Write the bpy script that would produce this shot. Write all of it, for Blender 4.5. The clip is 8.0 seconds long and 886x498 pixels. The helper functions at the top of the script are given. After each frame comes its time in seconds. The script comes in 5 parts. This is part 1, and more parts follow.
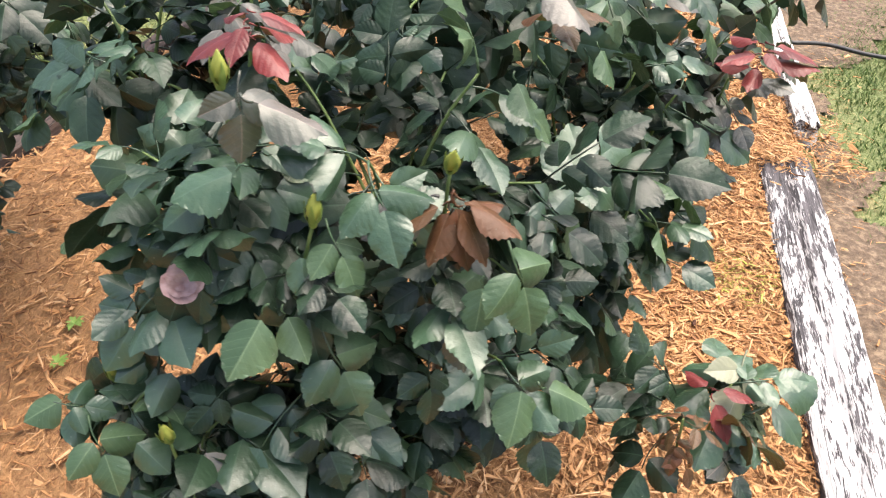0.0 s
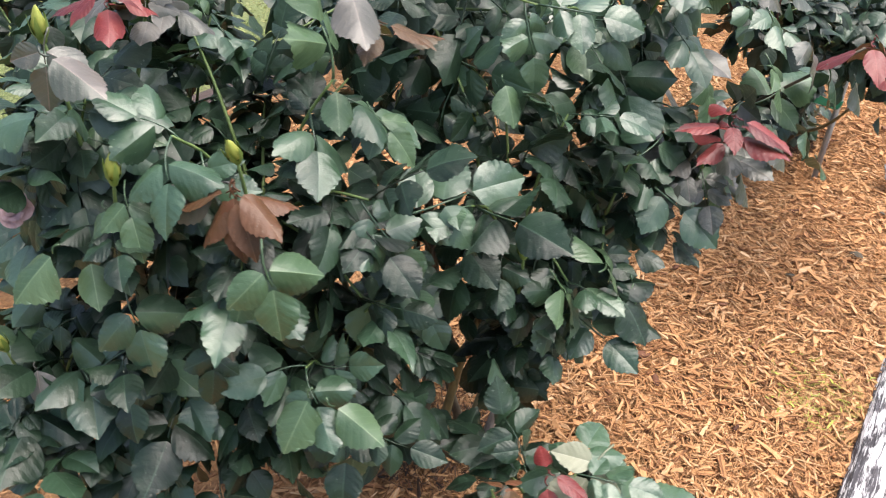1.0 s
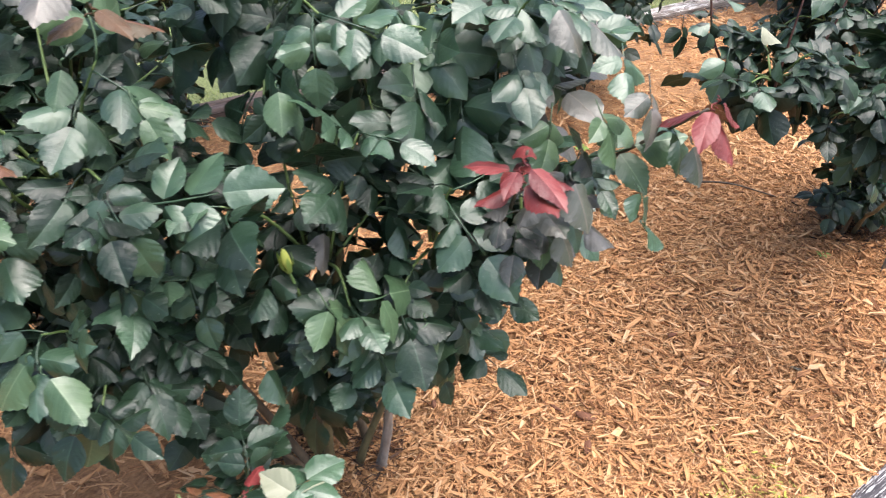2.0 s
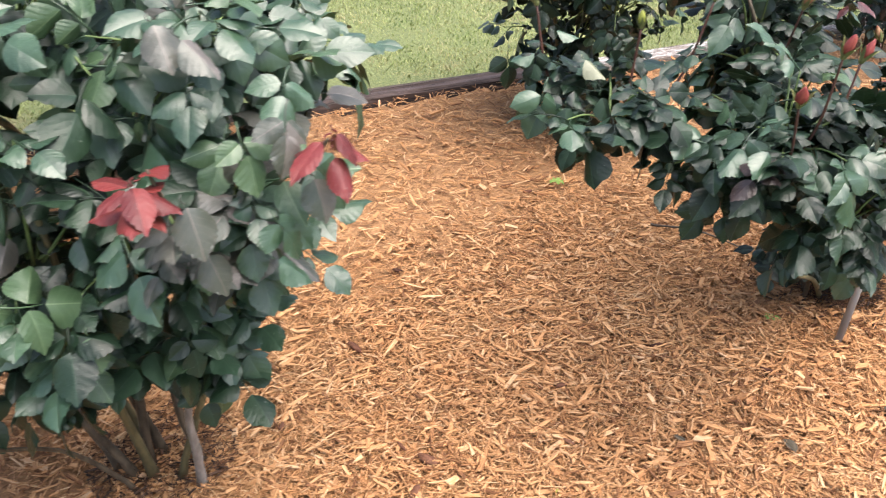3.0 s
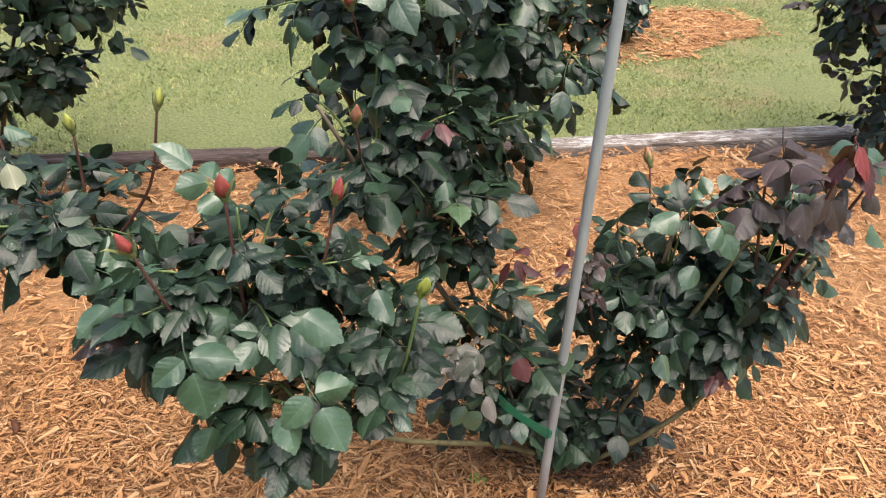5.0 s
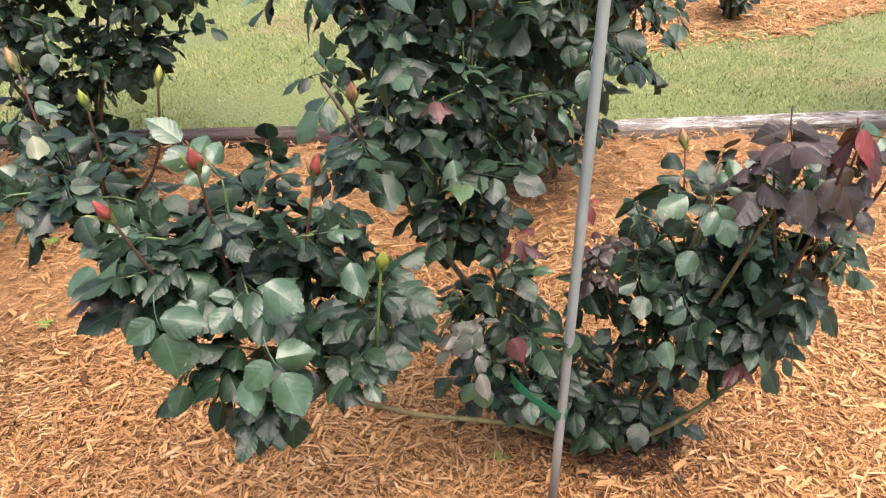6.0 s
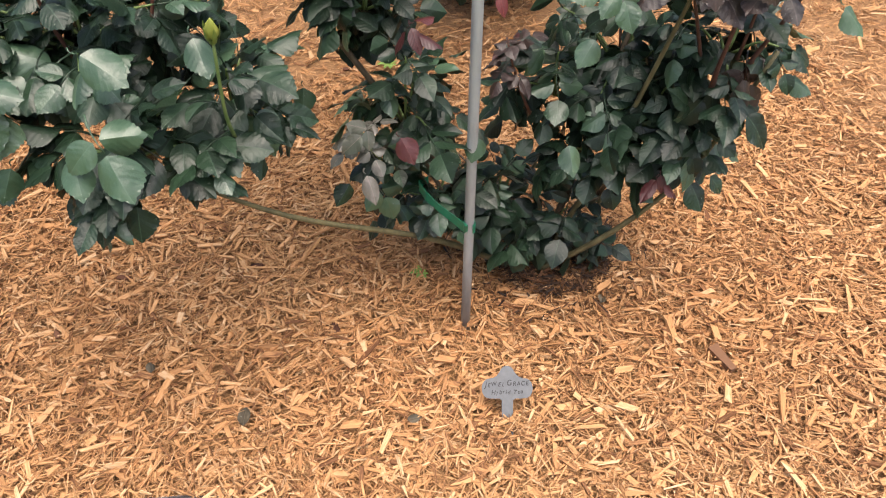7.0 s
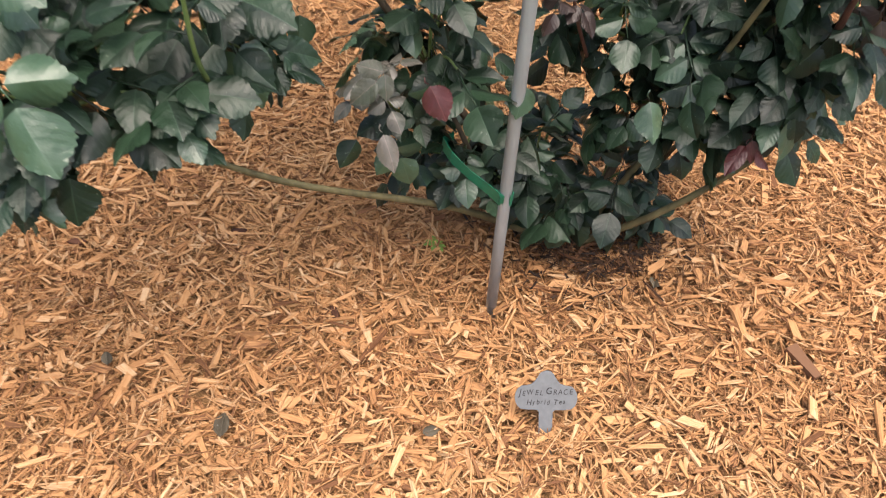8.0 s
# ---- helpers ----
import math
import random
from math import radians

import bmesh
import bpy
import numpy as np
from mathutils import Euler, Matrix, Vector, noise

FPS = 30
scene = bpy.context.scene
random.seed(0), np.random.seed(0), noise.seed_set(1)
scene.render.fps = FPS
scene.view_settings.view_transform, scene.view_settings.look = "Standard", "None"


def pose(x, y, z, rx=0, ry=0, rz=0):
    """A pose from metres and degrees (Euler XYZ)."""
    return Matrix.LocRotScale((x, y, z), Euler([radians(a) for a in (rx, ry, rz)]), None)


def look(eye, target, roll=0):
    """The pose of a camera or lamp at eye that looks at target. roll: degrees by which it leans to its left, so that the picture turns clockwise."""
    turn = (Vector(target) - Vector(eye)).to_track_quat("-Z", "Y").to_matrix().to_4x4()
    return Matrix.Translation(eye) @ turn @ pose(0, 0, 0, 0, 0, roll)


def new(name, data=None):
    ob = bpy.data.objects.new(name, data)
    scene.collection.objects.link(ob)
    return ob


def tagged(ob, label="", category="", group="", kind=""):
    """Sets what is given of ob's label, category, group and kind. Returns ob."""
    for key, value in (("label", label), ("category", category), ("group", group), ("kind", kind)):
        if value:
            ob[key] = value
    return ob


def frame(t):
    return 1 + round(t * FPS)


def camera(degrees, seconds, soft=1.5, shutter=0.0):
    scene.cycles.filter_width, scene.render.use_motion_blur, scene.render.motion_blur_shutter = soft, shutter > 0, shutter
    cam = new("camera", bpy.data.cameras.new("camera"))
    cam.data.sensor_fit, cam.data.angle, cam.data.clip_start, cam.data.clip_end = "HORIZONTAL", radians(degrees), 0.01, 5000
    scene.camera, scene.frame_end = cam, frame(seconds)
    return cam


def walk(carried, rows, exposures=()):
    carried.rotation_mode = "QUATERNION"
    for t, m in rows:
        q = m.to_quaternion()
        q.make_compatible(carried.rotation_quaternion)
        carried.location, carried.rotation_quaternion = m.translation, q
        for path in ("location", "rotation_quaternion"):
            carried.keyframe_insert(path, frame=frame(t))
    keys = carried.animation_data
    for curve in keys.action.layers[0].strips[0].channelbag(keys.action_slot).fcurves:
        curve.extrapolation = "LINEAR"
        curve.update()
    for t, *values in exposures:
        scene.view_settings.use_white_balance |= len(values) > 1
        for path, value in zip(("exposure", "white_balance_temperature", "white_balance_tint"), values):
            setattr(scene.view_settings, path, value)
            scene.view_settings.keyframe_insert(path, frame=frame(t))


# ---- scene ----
cam = camera(56.0, 8.0, 1.1, 0.18)
PATH = [
    (0, (0.142, 0.077, 1.438), (0.014, 1.657, 0.218), -0.3),
    (0.5, (0.382, 0.107, 1.42), (0.0, 1.665, 0.225), 0.8),
    (1, (0.644, 0.226, 1.415), (-0.097, 1.672, 0.249), 0.5),
    (1.2, (0.805, 0.272, 1.417), (-0.096, 1.637, 0.265), -0.1),
    (2.3, (1.176, 0.731, 1.386), (-0.034, 1.863, 0.266), 1.6),
    (2.5, (1.288, 0.838, 1.383), (-0.003, 1.887, 0.273), 0.7),
    (3, (1.438, 1.094, 1.382), (0.067, 2.058, 0.291), 0.5),
    (3.5, (1.548, 1.467, 1.378), (0.145, 2.388, 0.29), -0.0),
    (4, (1.714, 1.766, 1.392), (0.257, 2.621, 0.32), 1.0),
    (4.5, (1.719, 2.045, 1.368), (0.195, 2.824, 0.333), 2.1),
    (4.7, (1.702, 2.153, 1.378), (0.144, 2.877, 0.354), 1.7),
    (5.8, (1.805, 2.492, 1.407), (0.11, 2.794, 0.39), -2.1),
    (6, (1.797, 2.5, 1.394), (0.119, 2.797, 0.348), -2.8),
    (6.5, (1.803, 2.613, 1.333), (0.226, 2.881, 0.132), -3.5),
    (7, (1.787, 2.714, 1.263), (0.32, 2.914, -0.082), -2.7),
    (7.5, (1.666, 2.683, 1.253), (0.241, 2.838, -0.142), -2.9),
    (8, (1.515, 2.688, 1.104), (0.162, 2.905, -0.353), -0.4),
]
walk(cam, [(t, look(eye, target, roll)) for t, eye, target, roll in PATH], [(0, 2.44, 6850, 12), (1, 2.20, 6450, 12), (2.5, 2.42, 6250, 14), (3, 2.33, 6450, 13), (4, 1.99, 6800, 13), (4.5, 1.94, 6800, 13), (6, 2.24, 6900, 14), (7, 1.93, 6800, 13), (7.5, 1.76, 6900, 13), (8, 1.94, 6800, 13)])

# ---- world and light: a bright overcast day ----
world = bpy.data.worlds.new("overcast_sky")
scene.world = world
world.use_nodes = True
wn = world.node_tree.nodes
sky = wn.new("ShaderNodeTexSky")
sky.sky_type = "NISHITA"
sky.sun_disc = False
sky.sun_elevation = radians(72)
sky.sun_rotation = radians(65)
sky.air_density = 1.0
sky.dust_density = 5.0
wn["Background"].inputs[1].default_value = 0.068
world.node_tree.links.new(sky.outputs[0], wn["Background"].inputs[0])

sun = new("sun", bpy.data.lights.new("sun", "SUN"))
sun.data.energy = 1.4
sun.data.angle = radians(65)
sun.data.color = (1.0, 0.95, 0.88)
sun.matrix_world = look((1.2, 0.55, 4.0), (0, 0, 0))


# ---- materials ----
def material(name):
    m = bpy.data.materials.new(name)
    m.use_nodes = True
    return m, m.node_tree.nodes, m.node_tree.links, m.node_tree.nodes["Principled BSDF"]


def ramp(nodes, stops):
    r = nodes.new("ShaderNodeValToRGB")
    r.color_ramp.elements[0].position, r.color_ramp.elements[0].color = stops[0][0], (*stops[0][1], 1)
    r.color_ramp.elements[1].position, r.color_ramp.elements[1].color = stops[-1][0], (*stops[-1][1], 1)
    for p, c in stops[1:-1]:
        e = r.color_ramp.elements.new(p)
        e.color = (*c, 1)
    return r


def calc(nodes, links, op, a, b=None, c=None):
    n = nodes.new("ShaderNodeMath")
    n.operation = op
    for k, v in enumerate((a, b, c)):
        if v is None:
            continue
        if isinstance(v, (int, float)):
            n.inputs[k].default_value = v
        else:
            links.new(v, n.inputs[k])
    return n.outputs[0]


def noise_tex(nodes, links, scale, detail=3.0, rough=0.55, stretch=None, coord="Object"):
    tc = nodes.new("ShaderNodeTexCoord")
    n = nodes.new("ShaderNodeTexNoise")
    n.inputs["Scale"].default_value, n.inputs["Detail"].default_value, n.inputs["Roughness"].default_value = scale, detail, rough
    if stretch:
        mp = nodes.new("ShaderNodeMapping")
        mp.inputs["Scale"].default_value = stretch
        links.new(tc.outputs[coord], mp.inputs[0])
        links.new(mp.outputs[0], n.inputs["Vector"])
    else:
        links.new(tc.outputs[coord], n.inputs["Vector"])
    return n.outputs["Fac"]


def bump(nodes, links, bsdf, height, strength=0.4, distance=0.002):
    b = nodes.new("ShaderNodeBump")
    b.inputs["Strength"].default_value, b.inputs["Distance"].default_value = strength, distance
    links.new(height, b.inputs["Height"])
    links.new(b.outputs[0], bsdf.inputs["Normal"])


def mix_rgb(nodes, links, fac, a, b, mode="MIX"):
    n = nodes.new("ShaderNodeMix")
    n.data_type, n.blend_type = "RGBA", mode
    for k, v in ((0, fac), (6, a), (7, b)):
        if isinstance(v, (int, float)):
            n.inputs[k].default_value = v
        elif isinstance(v, tuple):
            n.inputs[k].default_value = (*v, 1)
        else:
            links.new(v, n.inputs[k])
    return n.outputs[2]


def leaf_material(name, stops, vein, rough=0.44, through_light=0.05, gloss=0.66):
    """Rose leaf: colour by leaf and leaflet, pale midrib, raised side veins, blotches and wear."""
    m, n, l, bs = material(name)
    info, geo = n.new("ShaderNodeObjectInfo"), n.new("ShaderNodeNewGeometry")
    rnd = calc(n, l, "FRACT", calc(n, l, "ADD", info.outputs["Random"], calc(n, l, "MULTIPLY", geo.outputs["Random Per Island"], 0.55)))
    blot = noise_tex(n, l, 55, 4, 0.6)
    tone = calc(n, l, "ADD", calc(n, l, "MULTIPLY", rnd, 0.75), calc(n, l, "MULTIPLY", calc(n, l, "SUBTRACT", blot, 0.5), 0.55))
    r = ramp(n, stops)
    l.new(tone, r.inputs[0])
    uv = n.new("ShaderNodeUVMap")
    sep = n.new("ShaderNodeSeparateXYZ")
    l.new(uv.outputs[0], sep.inputs[0])
    across = calc(n, l, "ABSOLUTE", calc(n, l, "SUBTRACT", sep.outputs[0], 0.5))
    wave = calc(n, l, "FRACT", calc(n, l, "SUBTRACT", calc(n, l, "MULTIPLY", sep.outputs[1], 6.5), calc(n, l, "MULTIPLY_ADD", blot, 0.6, calc(n, l, "MULTIPLY", across, 4.0))))
    side = calc(n, l, "ABSOLUTE", calc(n, l, "SUBTRACT", wave, 0.5))
    vein_mask = calc(n, l, "MULTIPLY", calc(n, l, "LESS_THAN", side, 0.05), 0.11)
    rib = calc(n, l, "MULTIPLY", calc(n, l, "LESS_THAN", across, 0.016), 0.40)
    mask = calc(n, l, "MAXIMUM", vein_mask, rib)
    col = mix_rgb(n, l, mask, r.outputs[0], vein)
    spots = calc(n, l, "MULTIPLY", calc(n, l, "GREATER_THAN", noise_tex(n, l, 160, 2, 0.5), 0.73), 0.30)
    col = mix_rgb(n, l, spots, col, (0.30, 0.33, 0.28))
    l.new(col, bs.inputs["Base Color"])
    dull = calc(n, l, "MULTIPLY_ADD", blot, 0.4, rough - 0.19)
    l.new(dull, bs.inputs["Roughness"])
    bs.inputs["Specular IOR Level"].default_value = gloss
    bump(n, l, bs, calc(n, l, "ADD", calc(n, l, "MULTIPLY", calc(n, l, "MULTIPLY", side, across), 1.3), calc(n, l, "MULTIPLY", blot, 1.2)), 0.60, 0.0022)
    tr = n.new("ShaderNodeBsdfTranslucent")
    l.new(mix_rgb(n, l, 0.5, col, (0.09, 0.16, 0.03)), tr.inputs[0])
    mx = n.new("ShaderNodeMixShader")
    mx.inputs[0].default_value = through_light
    l.new(bs.outputs[0], mx.inputs[1])
    l.new(tr.outputs[0], mx.inputs[2])
    l.new(mx.outputs[0], n["Material Output"].inputs[0])
    return m


LEAF = {
    # Dark green also paints shade low and inside, grey-green the sky-lit outer leaves.
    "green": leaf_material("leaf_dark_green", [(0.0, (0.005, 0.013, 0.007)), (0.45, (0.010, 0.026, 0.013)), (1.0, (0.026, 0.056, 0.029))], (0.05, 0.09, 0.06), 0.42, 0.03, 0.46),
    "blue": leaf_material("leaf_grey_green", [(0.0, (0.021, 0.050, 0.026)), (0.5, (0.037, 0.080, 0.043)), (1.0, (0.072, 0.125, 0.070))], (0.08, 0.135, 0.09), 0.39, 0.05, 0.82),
    "young": leaf_material("leaf_fresh_green", [(0.0, (0.038, 0.078, 0.036)), (0.5, (0.058, 0.108, 0.052)), (1.0, (0.092, 0.148, 0.076))], (0.20, 0.28, 0.16), 0.42, 0.12),
    "bronze": leaf_material("leaf_bronze", [(0.0, (0.060, 0.042, 0.020)), (0.45, (0.092, 0.042, 0.020)), (1.0, (0.140, 0.048, 0.025))], (0.20, 0.12, 0.07), 0.46, 0.12, 0.36),
    "red": leaf_material("leaf_red", [(0.0, (0.085, 0.012, 0.013)), (0.5, (0.150, 0.022, 0.022)), (1.0, (0.205, 0.040, 0.036))], (0.28, 0.08, 0.07), 0.44, 0.12, 0.45),
    "purple": leaf_material("leaf_purple", [(0.0, (0.020, 0.014, 0.012)), (0.5, (0.036, 0.022, 0.019)), (1.0, (0.060, 0.036, 0.031))], (0.10, 0.06, 0.055), 0.42, 0.05, 0.55),
    "wine": leaf_material("leaf_wine_red", [(0.0, (0.034, 0.008, 0.009)), (0.5, (0.062, 0.013, 0.015)), (1.0, (0.100, 0.028, 0.028))], (0.14, 0.05, 0.045), 0.42, 0.08, 0.55),
    # Mauve-tinged young leaves; the grey paleness also paints sky sheen into the colour.
    "mauve": leaf_material("leaf_mauve_grey", [(0.0, (0.050, 0.062, 0.048)), (0.5, (0.092, 0.088, 0.076)), (1.0, (0.150, 0.128, 0.116))], (0.24, 0.19, 0.17), 0.38, 0.1),
    "pale": leaf_material("leaf_pale", [(0.0, (0.195, 0.215, 0.130)), (1.0, (0.293, 0.293, 0.215))], (0.45, 0.45, 0.35), 0.5, 0.25),
}


def stem_material(name, low, high, scale=60):
    m, n, l, bs = material(name)
    f = noise_tex(n, l, scale, 4, 0.65, (1, 1, 0.35))
    r = ramp(n, [(0.3, low), (0.7, high)])
    l.new(f, r.inputs[0])
    l.new(r.outputs[0], bs.inputs["Base Color"])
    bs.inputs["Roughness"].default_value = 0.6
    bump(n, l, bs, f, 0.5, 0.002)
    return m


CANE = stem_material("cane_bark", (0.060, 0.056, 0.028), (0.160, 0.138, 0.066))
GREY_CANE = stem_material("grey_cane_bark", (0.13, 0.115, 0.10), (0.32, 0.29, 0.26))
OLD_CANE = stem_material("old_cane_bark", (0.035, 0.026, 0.017), (0.13, 0.10, 0.065))
SHOOT_GREEN = stem_material("green_shoot", (0.075, 0.13, 0.035), (0.15, 0.21, 0.07))
SHOOT_RED = stem_material("red_shoot", (0.045, 0.017, 0.014), (0.11, 0.042, 0.028))
BUD_GREEN = stem_material("green_sepals", (0.090, 0.150, 0.022), (0.180, 0.240, 0.050), 150)
SEPAL_GREEN = stem_material("brownish_green_sepals", (0.075, 0.105, 0.031), (0.20, 0.20, 0.075), 150)
PETAL_RED = stem_material("red_petals", (0.15, 0.008, 0.016), (0.33, 0.080, 0.060), 160)
PETAL_PINK = stem_material("faded_pink_petals", (0.30, 0.17, 0.16), (0.46, 0.31, 0.30), 140)
PETAL_CORAL = stem_material("coral_petals", (0.24, 0.055, 0.040), (0.34, 0.24, 0.110), 110)
PETAL_YELLOW = stem_material("yellow_green_petals", (0.211, 0.248, 0.037), (0.310, 0.322, 0.074), 120)


def chip_material(name, stops):
    m, n, l, bs = material(name)
    info, geo = n.new("ShaderNodeObjectInfo"), n.new("ShaderNodeNewGeometry")
    rnd = calc(n, l, "FRACT", calc(n, l, "ADD", info.outputs["Random"], geo.outputs["Random Per Island"]))
    uv = n.new("ShaderNodeUVMap")
    sep = n.new("ShaderNodeSeparateXYZ")
    l.new(uv.outputs[0], sep.inputs[0])
    vec = n.new("ShaderNodeCombineXYZ")
    l.new(calc(n, l, "MULTIPLY", sep.outputs[0], 1.6), vec.inputs[0])
    l.new(calc(n, l, "MULTIPLY", sep.outputs[1], 5.0), vec.inputs[1])
    l.new(calc(n, l, "MULTIPLY", rnd, 200.0), vec.inputs[2])
    grain = n.new("ShaderNodeTexNoise")
    grain.inputs["Scale"].default_value, grain.inputs["Detail"].default_value = 1.0, 3.0
    l.new(vec.outputs[0], grain.inputs["Vector"])
    fibre = grain.outputs["Fac"]
    r = ramp(n, stops)
    l.new(calc(n, l, "ADD", rnd, calc(n, l, "MULTIPLY", calc(n, l, "SUBTRACT", fibre, 0.55), 1.1)), r.inputs[0])
    patch = noise_tex(n, l, 1.1, 3, 0.6)
    tint = ramp(n, [(0.35, (0.92, 0.84, 0.78)), (0.65, (1.0, 1.0, 1.0))])
    l.new(patch, tint.inputs[0])
    l.new(mix_rgb(n, l, 1.0, r.outputs[0], tint.outputs[0], "MULTIPLY"), bs.inputs["Base Color"])
    bs.inputs["Roughness"].default_value = 0.8
    bs.inputs["Specular IOR Level"].default_value = 0.25
    bump(n, l, bs, fibre, 0.5, 0.002)
    return m


CHIP = chip_material("wood_mulch", [(0.0, (0.15, 0.070, 0.033)), (0.14, (0.34, 0.175, 0.078)), (0.44, (0.47, 0.258, 0.115)), (0.80, (0.53, 0.315, 0.157)), (1.0, (0.60, 0.420, 0.250))])
DARK_CHIP = chip_material("dark_wet_shaded_mulch", [(0.0, (0.020, 0.013, 0.010)), (0.5, (0.060, 0.034, 0.021)), (1.0, (0.16, 0.080, 0.042))])
BARK = chip_material("brown_bark", [(0.0, (0.055, 0.024, 0.015)), (0.5, (0.11, 0.048, 0.028)), (1.0, (0.20, 0.10, 0.06))])


def bed_material():
    m, n, l, bs = material("mulch_bed")
    f = noise_tex(n, l, 130, 5, 0.7, (1, 0.5, 1))
    g = noise_tex(n, l, 18, 4, 0.6)
    r = ramp(n, [(0.28, (0.08, 0.036, 0.018)), (0.42, (0.24, 0.12, 0.052)), (0.6, (0.40, 0.22, 0.095)), (0.8, (0.48, 0.29, 0.145))])
    l.new(calc(n, l, "ADD", calc(n, l, "MULTIPLY", f, 0.75), calc(n, l, "MULTIPLY", g, 0.25)), r.inputs[0])
    l.new(r.outputs[0], bs.inputs["Base Color"])
    bs.inputs["Roughness"].default_value = 0.9
    bump(n, l, bs, f, 1.0, 0.01)
    return m


BED = bed_material()


def lawn_material():
    m, n, l, bs = material("mown_lawn")
    big = noise_tex(n, l, 1.3, 4, 0.6)
    fine = noise_tex(n, l, 70, 4, 0.7)
    green = ramp(n, [(0.3, (0.062, 0.088, 0.028)), (0.7, (0.190, 0.215, 0.080))])
    soil = ramp(n, [(0.3, (0.14, 0.088, 0.050)), (0.7, (0.34, 0.235, 0.14))])
    l.new(fine, green.inputs[0])
    l.new(fine, soil.inputs[0])
    cover = ramp(n, [(0.54, (0, 0, 0)), (0.70, (1, 1, 1))])
    l.new(calc(n, l, "ADD", calc(n, l, "MULTIPLY", big, 0.8), calc(n, l, "MULTIPLY", fine, 0.2)), cover.inputs[0])
    l.new(mix_rgb(n, l, cover.outputs[0], green.outputs[0], soil.outputs[0]), bs.inputs["Base Color"])
    bs.inputs["Roughness"].default_value = 0.9
    bump(n, l, bs, fine, 0.8, 0.015)
    return m


LAWN = lawn_material()


def blade_material(name, stops):
    m, n, l, bs = material(name)
    geo = n.new("ShaderNodeNewGeometry")
    patch = noise_tex(n, l, 3.2, 5, 0.65)
    r = ramp(n, stops)
    l.new(calc(n, l, "ADD", calc(n, l, "MULTIPLY", geo.outputs["Random Per Island"], 0.45), calc(n, l, "MULTIPLY", calc(n, l, "SUBTRACT", patch, 0.36), 1.9)), r.inputs[0])
    l.new(r.outputs[0], bs.inputs["Base Color"])
    bs.inputs["Roughness"].default_value = 0.6
    return m


BLADE = blade_material("grass_blades", [(0.05, (0.066, 0.122, 0.025)), (0.33, (0.170, 0.230, 0.062)), (0.58, (0.285, 0.315, 0.112)), (0.80, (0.37, 0.335, 0.17)), (1.0, (0.47, 0.395, 0.24))])
VERGE_BLADE = blade_material("verge_grass_blades", [(0.05, (0.040, 0.085, 0.018)), (0.40, (0.085, 0.150, 0.036)), (0.70, (0.150, 0.200, 0.062)), (1.0, (0.27, 0.245, 0.13))])


def soil_material():
    m, n, l, bs = material("bare_soil")
    f = noise_tex(n, l, 45, 5, 0.7)
    r = ramp(n, [(0.3, (0.050, 0.034, 0.023)), (0.5, (0.115, 0.080, 0.053)), (0.72, (0.26, 0.19, 0.125))])
    l.new(f, r.inputs[0])
    l.new(r.outputs[0], bs.inputs["Base Color"])
    bs.inputs["Roughness"].default_value = 0.95
    bump(n, l, bs, f, 0.9, 0.012)
    return m


SOIL = soil_material()


